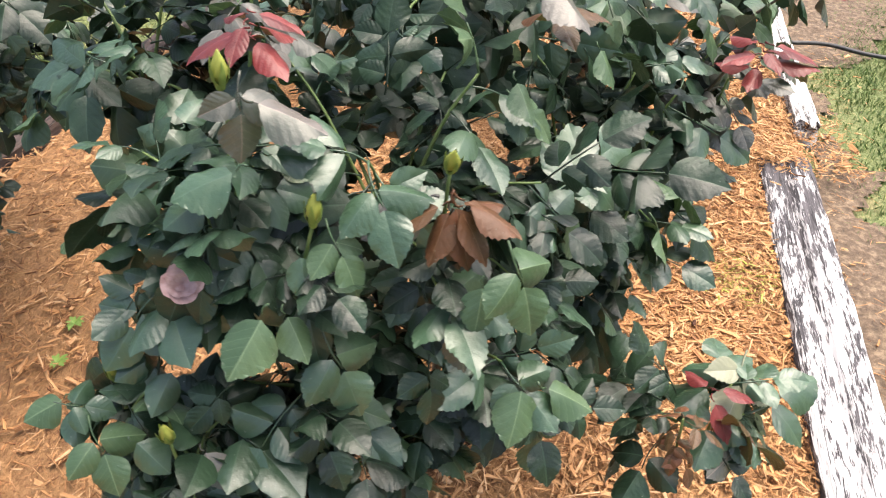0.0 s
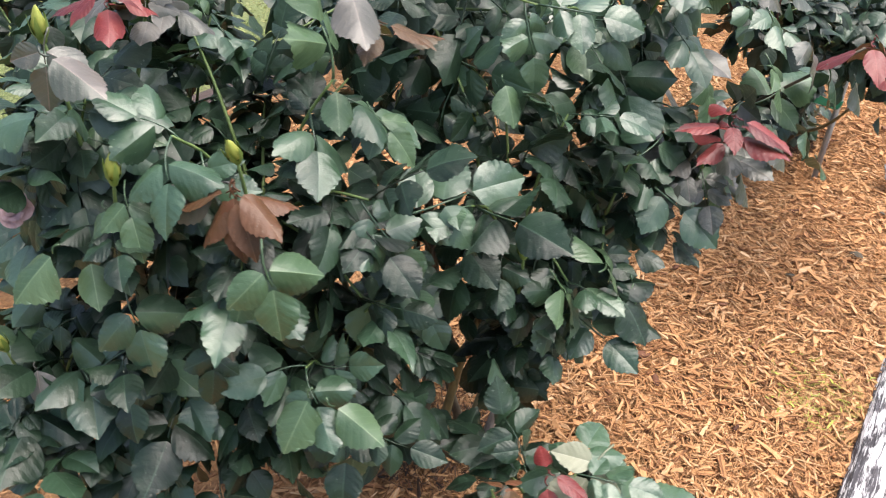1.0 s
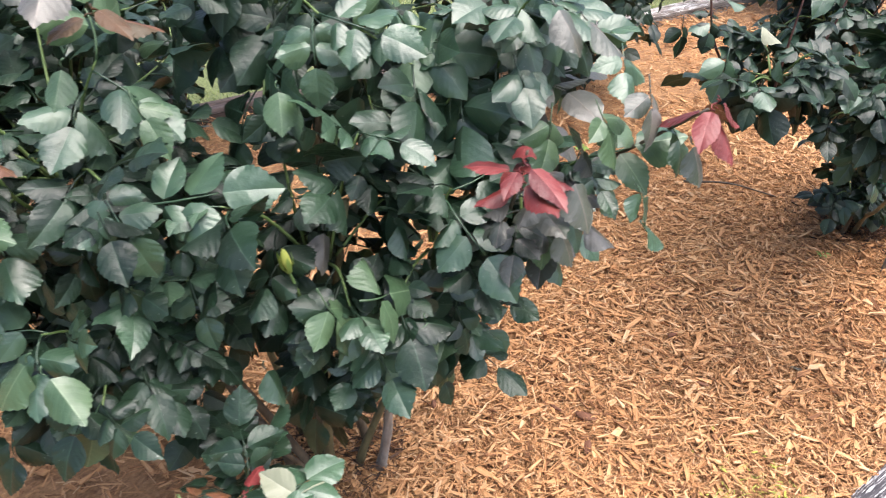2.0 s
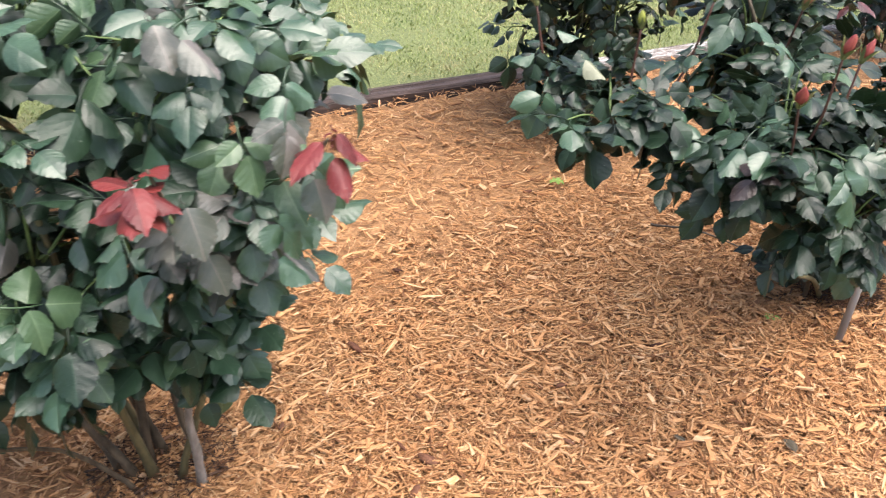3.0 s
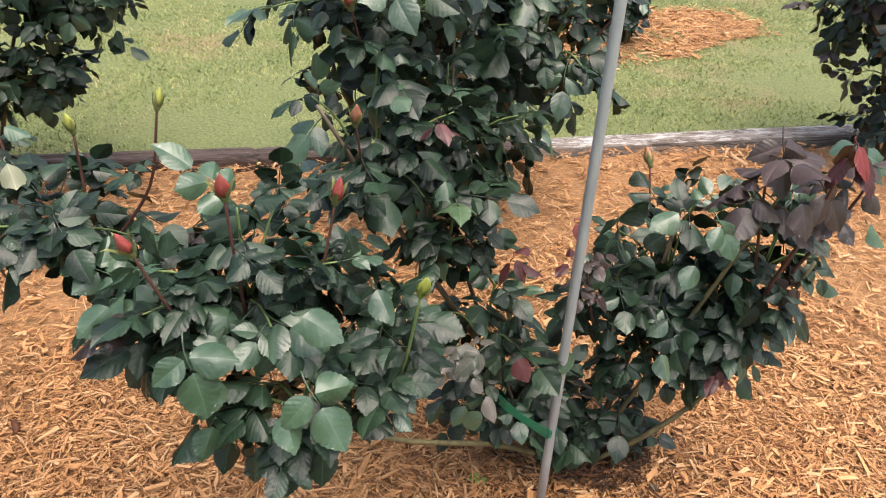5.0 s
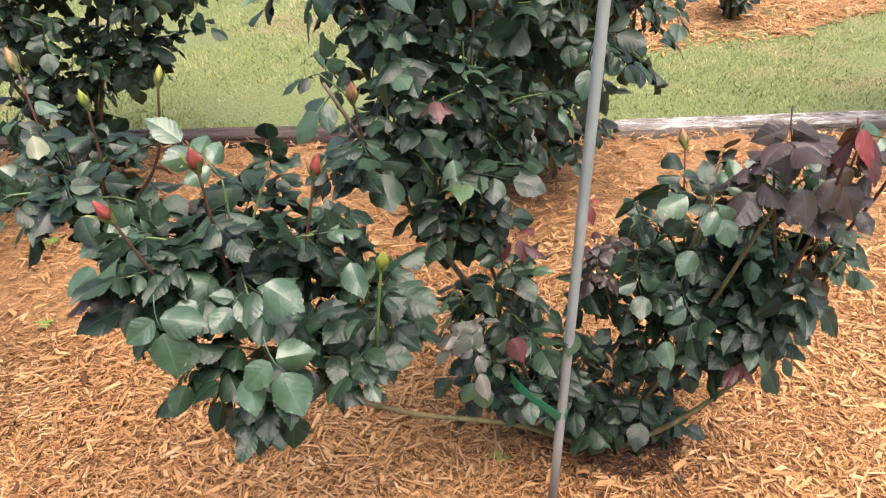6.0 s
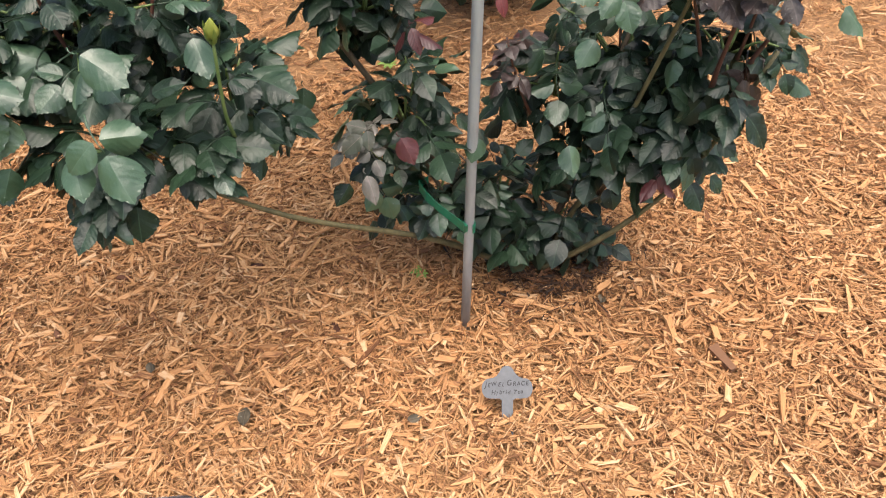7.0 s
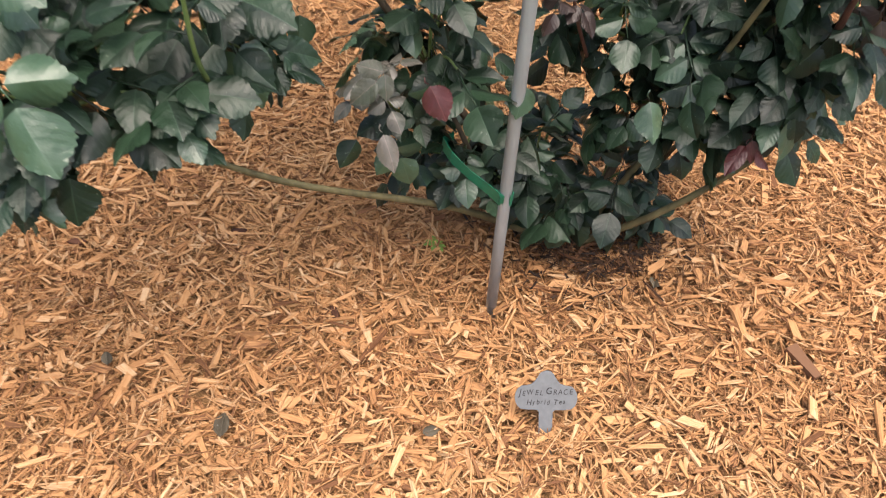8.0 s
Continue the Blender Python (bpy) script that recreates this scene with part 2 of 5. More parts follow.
def timber_material(name, wood_low, wood_high, paint, amount, bare_end=0.0):
    """Weathered timber, grain along local y, with paint left on its upper face and flaking off in long slivers; bare_end: how far the far end has lost it."""
    m, n, l, bs = material(name)
    grain = noise_tex(n, l, 26, 5, 0.65, (1.6, 0.10, 1.6))
    fine = noise_tex(n, l, 150, 4, 0.7, (1.2, 0.09, 1.2))
    sliver = noise_tex(n, l, 150, 4, 0.7, (1.0, 0.13, 1.0))
    patch = noise_tex(n, l, 22, 4, 0.6, (1.0, 0.30, 1.0))
    flake = calc(n, l, "ADD", calc(n, l, "MULTIPLY", sliver, 0.60), calc(n, l, "MULTIPLY", patch, 0.40))
    wood = ramp(n, [(0.35, wood_low), (0.68, wood_high)])
    l.new(calc(n, l, "ADD", calc(n, l, "MULTIPLY", grain, 0.6), calc(n, l, "MULTIPLY", fine, 0.4)), wood.inputs[0])
    tc = n.new("ShaderNodeTexCoord")
    along, facing = n.new("ShaderNodeSeparateXYZ"), n.new("ShaderNodeSeparateXYZ")
    l.new(tc.outputs["Object"], along.inputs[0])
    l.new(tc.outputs["Normal"], facing.inputs[0])
    worn = calc(n, l, "MULTIPLY", calc(n, l, "POWER", calc(n, l, "DIVIDE", calc(n, l, "MAXIMUM", along.outputs[1], 0.0), 2.5), 6.0), bare_end)
    side = calc(n, l, "MULTIPLY", calc(n, l, "LESS_THAN", facing.outputs[2], 0.45), 0.07)
    keep = calc(n, l, "SUBTRACT", calc(n, l, "ADD", calc(n, l, "MULTIPLY", flake, 0.75), calc(n, l, "MULTIPLY", grain, 0.25)), calc(n, l, "ADD", worn, side))
    edge = ramp(n, [(1.0 - amount - 0.02, (0, 0, 0)), (1.0 - amount + 0.02, (1, 1, 1))])
    l.new(keep, edge.inputs[0])
    split = noise_tex(n, l, 34, 3, 0.55, (1.0, 0.035, 1.0))
    crack = calc(n, l, "LESS_THAN", calc(n, l, "ABSOLUTE", calc(n, l, "SUBTRACT", split, 0.47)), 0.010)
    white = mix_rgb(n, l, calc(n, l, "MULTIPLY", fine, 0.5), paint, tuple(0.58 * v for v in paint))
    painted = mix_rgb(n, l, edge.outputs[0], wood.outputs[0], white)
    l.new(mix_rgb(n, l, calc(n, l, "MULTIPLY", crack, 0.85), painted, tuple(0.5 * v for v in wood_low)), bs.inputs["Base Color"])
    bs.inputs["Roughness"].default_value = 0.85
    relief = calc(n, l, "SUBTRACT", calc(n, l, "ADD", calc(n, l, "MULTIPLY", grain, 0.8), calc(n, l, "MULTIPLY", edge.outputs[0], 0.35)), calc(n, l, "MULTIPLY", crack, 0.6))
    bump(n, l, bs, relief, 0.9, 0.008)
    return m


TIMBER_FLAKED = timber_material("flaking_painted_timber", (0.022, 0.020, 0.024), (0.12, 0.11, 0.12), (0.55, 0.535, 0.545), 0.530, 0.07)
TIMBER_WHITE = timber_material("white_painted_timber", (0.05, 0.045, 0.045), (0.22, 0.20, 0.19), (0.60, 0.585, 0.58), 0.575)
TIMBER_GREY = timber_material("greying_timber", (0.10, 0.082, 0.07), (0.34, 0.30, 0.27), (0.50, 0.485, 0.47), 0.49)
TIMBER_BROWN = timber_material("dark_brown_timber", (0.028, 0.019, 0.017), (0.12, 0.085, 0.075), (0.22, 0.18, 0.17), 0.40)


def metal_material():
    m, n, l, bs = material("galvanised_tube")
    f = noise_tex(n, l, 30, 4, 0.65, (1, 1, 0.2))
    r = ramp(n, [(0.3, (0.24, 0.262, 0.275)), (0.7, (0.37, 0.395, 0.41))])
    l.new(f, r.inputs[0])
    l.new(r.outputs[0], bs.inputs["Base Color"])
    bs.inputs["Metallic"].default_value = 0.35
    bs.inputs["Roughness"].default_value = 0.5
    bump(n, l, bs, f, 0.15, 0.001)
    return m


METAL = metal_material()


def plain_material(name, low, high, rough, scale=80, metal=0.0):
    m, n, l, bs = material(name)
    f = noise_tex(n, l, scale, 4, 0.6)
    r = ramp(n, [(0.3, low), (0.7, high)])
    l.new(f, r.inputs[0])
    l.new(r.outputs[0], bs.inputs["Base Color"])
    bs.inputs["Roughness"].default_value, bs.inputs["Metallic"].default_value = rough, metal
    bump(n, l, bs, f, 0.2, 0.001)
    return m


TAG_GREY = plain_material("grey_plant_marker", (0.105, 0.112, 0.120), (0.140, 0.148, 0.157), 0.5)
INK = plain_material("black_ink", (0.006, 0.006, 0.007), (0.010, 0.010, 0.011), 0.6)
TAPE = plain_material("green_tie_tape", (0.004, 0.15, 0.085), (0.010, 0.22, 0.125), 0.4)
HOSE = plain_material("black_hose", (0.012, 0.012, 0.014), (0.03, 0.03, 0.032), 0.5)
WEED = stem_material("weed_leaves", (0.10, 0.19, 0.03), (0.20, 0.30, 0.06), 150)
MOSS = stem_material("yellow_green_moss", (0.20, 0.24, 0.03), (0.36, 0.38, 0.06), 150)


# ---- mesh helpers ----
def mesh_of(name, verts, faces, mat, smooth=True, uvs=None):
    me = bpy.data.meshes.new(name)
    me.from_pydata(verts, [], faces)
    if uvs is not None:
        layer = me.uv_layers.new(name="UVMap")
        idx = np.empty(len(me.loops), dtype=np.int32)
        me.loops.foreach_get("vertex_index", idx)
        layer.data.foreach_set("uv", np.asarray(uvs, dtype=np.float32)[idx].ravel())
    if smooth:
        me.polygons.foreach_set("use_smooth", np.ones(len(me.polygons), dtype=bool))
    me.materials.append(mat)
    me.update(calc_edges=True)
    if uvs is not None:
        ends = np.empty(2 * len(me.edges), dtype=np.int32)
        me.edges.foreach_get("vertices", ends)
        mid = np.abs(np.asarray(uvs)[:, 0] - 0.5) < 1e-4
        me.attributes.new("sharp_edge", "BOOLEAN", "EDGE").data.foreach_set("value", mid[ends].reshape(-1, 2).all(axis=1))
    return me


def child(ob, parent, m=None):
    ob.parent = parent
    if m is not None:
        ob.matrix_basis = m
    return ob


def part(name, bm, mat, parent, label="", m=None, smooth=False):
    me = bpy.data.meshes.new(name)
    bm.to_mesh(me)
    bm.free()
    if smooth:
        me.polygons.foreach_set("use_smooth", np.ones(len(me.polygons), dtype=bool))
    me.materials.append(mat)
    ob = new(name, me)
    if parent:
        child(ob, parent, m)
    elif m is not None:
        ob.matrix_basis = m
    return tagged(ob, label)


def tube_geo(points, radii, sides=6, knobs=0.0, rng=None):
    """Vertices and faces of a closed tapering tube along points."""
    pts = [Vector(p) for p in points]
    verts, faces = [], []
    ref = Vector((0.31, 0.87, 0.38))
    for i, p in enumerate(pts):
        t = (pts[min(i + 1, len(pts) - 1)] - pts[max(i - 1, 0)]).normalized()
        a = t.cross(ref).normalized()
        b = t.cross(a)
        for k in range(sides):
            w = 2 * math.pi * k / sides
            r = radii[i] * (1 + (knobs * rng.uniform(-1, 1) if rng else 0))
            verts.append(p + r * (math.cos(w) * a + math.sin(w) * b))
    for i in range(len(pts) - 1):
        for k in range(sides):
            q = (k + 1) % sides
            faces.append((i * sides + k, i * sides + q, (i + 1) * sides + q, (i + 1) * sides + k))
    faces.append(tuple(range(sides))[::-1])
    faces.append(tuple((len(pts) - 1) * sides + k for k in range(sides)))
    return verts, faces


def curve_points(ctrl, n):
    """Catmull-Rom points through the control points."""
    c = [Vector(p) for p in ctrl]
    c = [2 * c[0] - c[1]] + c + [2 * c[-1] - c[-2]]
    out = []
    for i in range(1, len(c) - 2):
        for k in range(n):
            t = k / n
            a, b, d, e = c[i - 1], c[i], c[i + 1], c[i + 2]
            out.append(0.5 * (2 * b + (d - a) * t + (2 * a - 5 * b + 4 * d - e) * t * t + (3 * b - a - 3 * d + e) * t ** 3))
    out.append(c[-2])
    return out


def bed_z(x, y):
    """Gentle unevenness of the mulch."""
    return 0.010 * math.sin(2.1 * x + 1.3 * y) * math.cos(1.7 * y - 0.6 * x) + 0.006 * math.sin(5.3 * x) * math.sin(4.7 * y + 1)


def front_edge(y):
    return 0.825 + 0.115 * (y - 1.2) if y < 2.45 else 1.125 + 0.11 * (y - 2.66)


def back_edge(y):
    return -1.42 + 0.24 * (y - 2.5)


# ---- ground ----
def ground():
    bm = bmesh.new()
    ring = [0, 2, 4, 7, 12, 25, 60, 150]
    prev = None
    for r in ring:
        row = [bm.verts.new((-0.5 + r * math.cos(a), 3 + r * math.sin(a), -0.045)) for a in [2 * math.pi * k / 32 for k in range(32)]] if r else [bm.verts.new((-0.5, 3, -0.045))]
        if prev:
            for k in range(32):
                q = (k + 1) % 32
                bm.faces.new((prev[0], row[k], row[q]) if len(prev) == 1 else (prev[k], row[k], row[q], prev[q]))
        prev = row
    ob = part("ground", bm, LAWN, None)
    tagged(ob, "mown lawn with thin and bare patches around the rose bed", "lawn", kind="structure")
    return ob


ground()


def sheet(name, inside, x0, x1, y0, y1, step, mat, label, category, lift=0.0):
    """A fine uneven sheet over the plan cells for which inside(x, y) holds."""
    nx, ny = round((x1 - x0) / step), round((y1 - y0) / step)
    verts, faces, at = [], [], {}

    def vert(i, j):
        if (i, j) not in at:
            x, y = x0 + i * step, y0 + j * step
            at[i, j] = len(verts)
            verts.append((x, y, lift + bed_z(x, y) + 0.006 * (noise.noise((x * 14, y * 14, 0)))))
        return at[i, j]

    for i in range(nx):
        for j in range(ny):
            if inside(x0 + (i + 0.5) * step, y0 + (j + 0.5) * step):
                faces.append((vert(i, j), vert(i + 1, j), vert(i + 1, j + 1), vert(i, j + 1)))
    ob = new(name, mesh_of(name, verts, faces, mat))
    return tagged(ob, label, category, kind="structure")


MULCH = sheet("mulch_bed", lambda x, y: back_edge(y) + 0.03 < x < front_edge(y) + 0.05, -3.0, 2.0, -3.0, 9.0, 0.05, BED, "orange-tan shredded wood mulch between edging timbers", "mulch bed", -0.012)
ISLANDS = [(-2.72, 5.02, 0.60, 0.92), (-3.15, 3.86, 0.42, 0.46)]


def rim(x, y, u, v, ru, rv):
    """How far out a place lies on an island of uneven outline: 1 at its edge."""
    a = np.arctan2((y - v) / rv, (x - u) / ru)
    return np.hypot((x - u) / ru, (y - v) / rv) / (1 + 0.10 * np.sin(3 * a + u) + 0.05 * np.sin(7 * a) + 0.03 * np.sin(16 * a + v))


def island(u, v, ru, rv):
    return sheet("mulch_island", lambda x, y: rim(x, y, u, v, ru, rv) < 0.97, u - 1.3 * ru, u + 1.3 * ru, v - 1.3 * rv, v + 1.3 * rv, 0.025, BED, "round island of orange wood mulch on the lawn", "mulch bed", -0.038)


for spot in ISLANDS:
    island(*spot)

sheet("soil_strip", lambda x, y: front_edge(y) + 0.08 < x < front_edge(y) + (0.42 if y < 2.5 else 0.10 if y < 3.3 else 0.42 + 0.5 * min(1, y - 3.3)) + 0.08 * math.sin(5 * y) + 0.05 * math.sin(13 * y) + 0.09 * noise.noise((6 * x, 6 * y, 2)) + 0.05 * noise.noise((19 * x, 19 * y, 5)), 0.6, 2.6, 0.2, 6.0, 0.02, SOIL, "bare brown soil beside the edging timber", "soil", -0.034)


# ---- edging timbers ----
def timber(a, b, width, height, mat, label, seed, sunk=0.05):
    """A squared edging timber from a to b (ends of its centre line), weathered and cracked."""
    rng = random.Random(seed)
    a, b = Vector((*a, 0)), Vector((*b, 0))
    length = (b - a).length
    nl, ring = max(10, round(length / 0.035)), []
    prof = []
    hw, hh, c = width / 2, height, 0.012
    for u, v in ((-hw, -sunk), (-hw, hh * 0.4), (-hw, hh - c), (-hw + c, hh), (-hw * 0.4, hh), (-0.004, hh - 0.012), (0.006, hh), (hw * 0.45, hh), (hw - c, hh), (hw, hh - c), (hw, hh * 0.4), (hw, -sunk)):
        prof.append((u, v))
    verts, faces = [], []
    for i in range(nl + 1):
        y = length * i / nl
        for k, (u, v) in enumerate(prof):
            n1 = noise.noise((k * 0.9 + seed, y * 3.0, seed))
            n2 = noise.noise((k * 2.3, y * 17.0, seed + 5))
            du, dv = (0.048 * n1 + 0.024 * n2) * width, (0.042 * n1 + 0.024 * n2) * width
            if k == 5:
                dv -= 0.012 * max(0.0, noise.noise((y * 2.0, seed, 3)))
            end = 0.028 * rng.uniform(-1, 1) if i in (0, nl) else 0
            verts.append((u + du, y + end, v + dv))
    m = len(prof)
    for i in range(nl):
        for k in range(m):
            q = (k + 1) % m
            faces.append((i * m + k, (i + 1) * m + k, (i + 1) * m + q, i * m + q))
    faces.append(tuple(range(m)))
    faces.append(tuple(nl * m + k for k in range(m))[::-1])
    ob = new("edging_timber", mesh_of("edging_timber", verts, faces, mat, smooth=False))
    d = b - a
    ob.matrix_basis = pose(a.x, a.y, -0.01, 0, 0, math.degrees(math.atan2(d.y, d.x)) - 90)
    return tagged(ob, label, "timber", "edging timbers round the bed", kind="")


timber((front_edge(-0.15) + 0.082, -0.15), (1.051, 2.445), 0.165, 0.050, TIMBER_FLAKED, "weathered edging timber with flaking white paint and dark cracks", 3)
timber((front_edge(-2.6) + 0.082, -2.6), (front_edge(-0.18) + 0.082, -0.18), 0.165, 0.050, TIMBER_FLAKED, "weathered edging timber with flaking white paint and dark cracks", 11)
timber((front_edge(2.66) + 0.055, 2.66), (front_edge(5.05) + 0.055, 5.05), 0.08, 0.06, TIMBER_WHITE, "edging timber painted white on the grass side of the bed", 5)
timber((back_edge(0.2) - 0.05, 0.2), (back_edge(2.64) - 0.05, 2.64), 0.10, 0.045, TIMBER_BROWN, "dark brown edging timber along the lawn", 7)
timber((back_edge(2.67) - 0.05, 2.67), (back_edge(3.72) - 0.05, 3.72), 0.10, 0.042, TIMBER_BROWN, "dark brown edging timber along the lawn", 8)
timber((back_edge(3.76) - 0.03, 3.76), (back_edge(6.2) - 0.10, 6.2), 0.10, 0.045, TIMBER_GREY, "greyed edging timber with worn whitish paint along the lawn", 9)
timber((front_edge(5.08) + 0.055, 5.08), (front_edge(9.0) + 0.055, 9.0), 0.11, 0.05, TIMBER_WHITE, "edging timber painted white on the grass side of the bed", 15)
timber((back_edge(-3.0) - 0.05, -3.0), (back_edge(0.17) - 0.05, 0.17), 0.10, 0.045, TIMBER_BROWN, "dark brown edging timber along the lawn", 17)
timber((back_edge(6.23) - 0.10, 6.23), (back_edge(9.0) - 0.10, 9.0), 0.12, 0.045, TIMBER_GREY, "greyed edging timber with worn whitish paint along the lawn", 19)


# ---- rose leaves ----
def leaflet_geo(length, width, fold, droop, rng, n=10):
    """One serrated ovate leaflet along +y from the origin, each half softly arched: vertices, triangles, UVs."""
    verts, uvs, faces = [], [], []
    wav, freq, twist = rng.uniform(0, 6.28), rng.uniform(5, 9), rng.uniform(-0.14, 0.14)
    arch, sway, teeth = rng.uniform(0.12, 0.55), rng.uniform(-0.07, 0.07), 1.0 if n > 7 else 0.6

    def half(s):
        return 0.5 * width * float(np.interp(s, (0, 0.03, 0.08, 0.16, 0.28, 0.42, 0.56, 0.70, 0.82, 0.90, 0.95, 0.98, 1), (0, 0.25, 0.48, 0.73, 0.93, 1.0, 0.94, 0.76, 0.50, 0.27, 0.13, 0.06, 0)))

    def put(x, s, u):
        v = x / (0.5 * width)
        a = abs(v)
        ripple = 0.045 * math.sin(freq * s + wav + 0.8 * v) * a + 0.022 * math.sin(17 * s - 4 * a + 2 * wav) * a
        z = -droop * length * s * s + width * (0.5 * fold * a - arch * a * a + ripple + twist * v * s) - (0.0005 if a == 0 else 0)
        verts.append((x + sway * length * s * s, s * length, z))
        uvs.append((u, s))
        return len(verts) - 1

    rib = [put(0.0, i / n, 0.5) for i in range(n + 1)]
    for sign in (-1, 1):
        inner = [rib[0]] + [put(sign * 0.5 * half(i / n), i / n, 0.5 + sign * 0.25 * half(i / n) / (0.5 * width)) for i in range(1, n)] + [rib[n]]
        rim = [rib[0]]
        for j in range(1, 2 * n):
            s = j / (2 * n)
            w = half(s) * (1 + 0.018 * teeth if j % 2 else 1 - 0.030 * teeth)
            rim.append(put(sign * w, s + teeth * (0.010 if j % 2 else -0.016), 0.5 + sign * 0.5 * w / (0.5 * width)))
        rim.append(rib[n])
        for i in range(n):
            m0, m1, c0, c1 = rib[i], rib[i + 1], inner[i], inner[i + 1]
            e0, e1, e2 = rim[2 * i:2 * i + 3]
            for tri in ((m0, c0, c1), (m0, c1, m1), (c0, e0, e1), (c0, e1, c1), (c1, e1, e2)):
                if len(set(tri)) == 3:
                    faces.append(tri if sign > 0 else tri[::-1])
    return verts, faces, uvs


def leaf_geo(seed, leaflets=5, size=1.0, young=False, n=10):
    """A compound rose leaf: petiole along +y with a terminal leaflet and one or two pairs."""
    rng = random.Random(seed)
    verts, faces, uvs = [], [], []
    total = {5: 0.080, 3: 0.050, 1: 0.012}[leaflets] * size
    bend = rng.uniform(0.25, 0.6)

    def spine(s):
        return Vector((0.004 * math.sin(3 * s), s * total, -bend * total * s * s * 0.55))

    tv, tf = tube_geo([spine(k / 4) for k in range(5)], [0.0016 * size, 0.0014 * size, 0.0012 * size, 0.0011 * size, 0.0009 * size], 4)
    verts += [tuple(v) for v in tv]
    faces += tf
    uvs += [(0.58, 0.5)] * len(tv)
    slots = [(1.0, 0, 0.064)]
    if leaflets >= 3:
        slots += [(0.66, 1, 0.056), (0.66, -1, 0.056)]
    if leaflets >= 5:
        slots += [(0.34, 1, 0.045), (0.34, -1, 0.045)]
    for s, side, ln in slots:
        ln *= size * rng.uniform(0.9, 1.1)
        width = ln * (rng.uniform(0.54, 0.64) if young else rng.uniform(0.70, 0.86))
        lv, lf, lu = leaflet_geo(ln, width, rng.uniform(-0.16, 0.42) + (0.2 if young else 0), rng.uniform(0.05, 0.42), rng, n)
        turn = Euler((radians(rng.uniform(-24, 6)), radians(rng.uniform(-17, 17)), radians(-side * rng.uniform(58, 84) + rng.uniform(-10, 10)))).to_matrix()
        off, base = spine(s), len(verts)
        for v in lv:
            verts.append(tuple(turn @ (Vector(v) + Vector((0, 0.004 * size, 0))) + off))
        faces += [tuple(base + k for k in f) for f in lf]
        uvs += lu
    return verts, faces, uvs


SHAPES = {k: (100 + k, 5 if k < 5 else 3, (1.0, 1.08, 0.92, 1.0, 0.86, 1.12, 1.0, 1.15, 1.05)[k], False) for k in range(9)}
SHAPES |= {13: (213, 1, 1.25, True), 14: (214, 1, 1.1, True), 15: (215, 1, 1.0, False), 16: (216, 1, 1.0, False), 17: (217, 1, 1.0, False)}
SHAPES |= {10 + k: (200 + k, 3 if k < 2 else 5, (1.0, 0.9, 0.85)[k], True) for k in range(3)}
LEAF_GEO = {k: leaf_geo(*how) for k, how in SHAPES.items()}
INNER_GEO = {k: leaf_geo(*how, n=5) for k, how in SHAPES.items()}
LEAF_MESH = {}


def leaf_mesh(kind, shape, fine=True):
    key = kind, shape, fine
    if key not in LEAF_MESH:
        v, f, u = (LEAF_GEO if fine else INNER_GEO)[shape]
        LEAF_MESH[key] = mesh_of("leaf", v, f, LEAF[kind], True, u)
    return LEAF_MESH[key]


def frame_of(p, d, n, size):
    """A pose at p with local y along d and local z near n."""
    y = Vector(d).normalized()
    x = y.cross(Vector(n))
    x = x.normalized() if x.length > 1e-4 else y.orthogonal().normalized()
    z = x.cross(y)
    return Matrix.Translation(p) @ Matrix((x, y, z)).transposed().to_4x4() @ Matrix.Scale(size, 4)


def leaf_at(x, y, z, az, el, spin, length, kind, shape):
    """A leaf whose end leaflet has its middle at x, y, z: it faces the compass angle az at the height el, its tip turned by spin from hanging."""
    v = LEAF_GEO[shape][0]
    base, tip = Vector(v[20]), Vector(v[30])
    az, el = radians(az), radians(el)
    up = Vector((math.cos(el) * math.cos(az), math.cos(el) * math.sin(az), math.sin(el)))
    hang = Vector((0, 0, -1)) - Vector((0, 0, -1)).dot(up) * up
    way = Matrix.Rotation(radians(spin), 3, up) @ hang.normalized()
    size = length / (tip - base).length
    m = frame_of((0, 0, 0), way, up, size)
    return Vector((x, y, z)) - (m @ ((base + tip) / 2)), way, up, size, kind, shape


def whorl(x, y, z, kind, size, count, drop, seed):
    """Young single leaflets round a shoot tip, hanging by drop."""
    rng = random.Random(seed)
    made = []
    for k in range(count):
        a = 2.4 * k + rng.uniform(-0.4, 0.4)
        c, s = math.cos(a), math.sin(a)
        made.append((Vector((x, y, z - 0.005 * k)), Vector((c, s, 0.35 - drop * rng.uniform(0.3, 1.5))), Vector((0.5 * c, 0.5 * s, 0.9)), size * rng.uniform(0.6, 1.1), kind, 13 + k % 2))
    return made


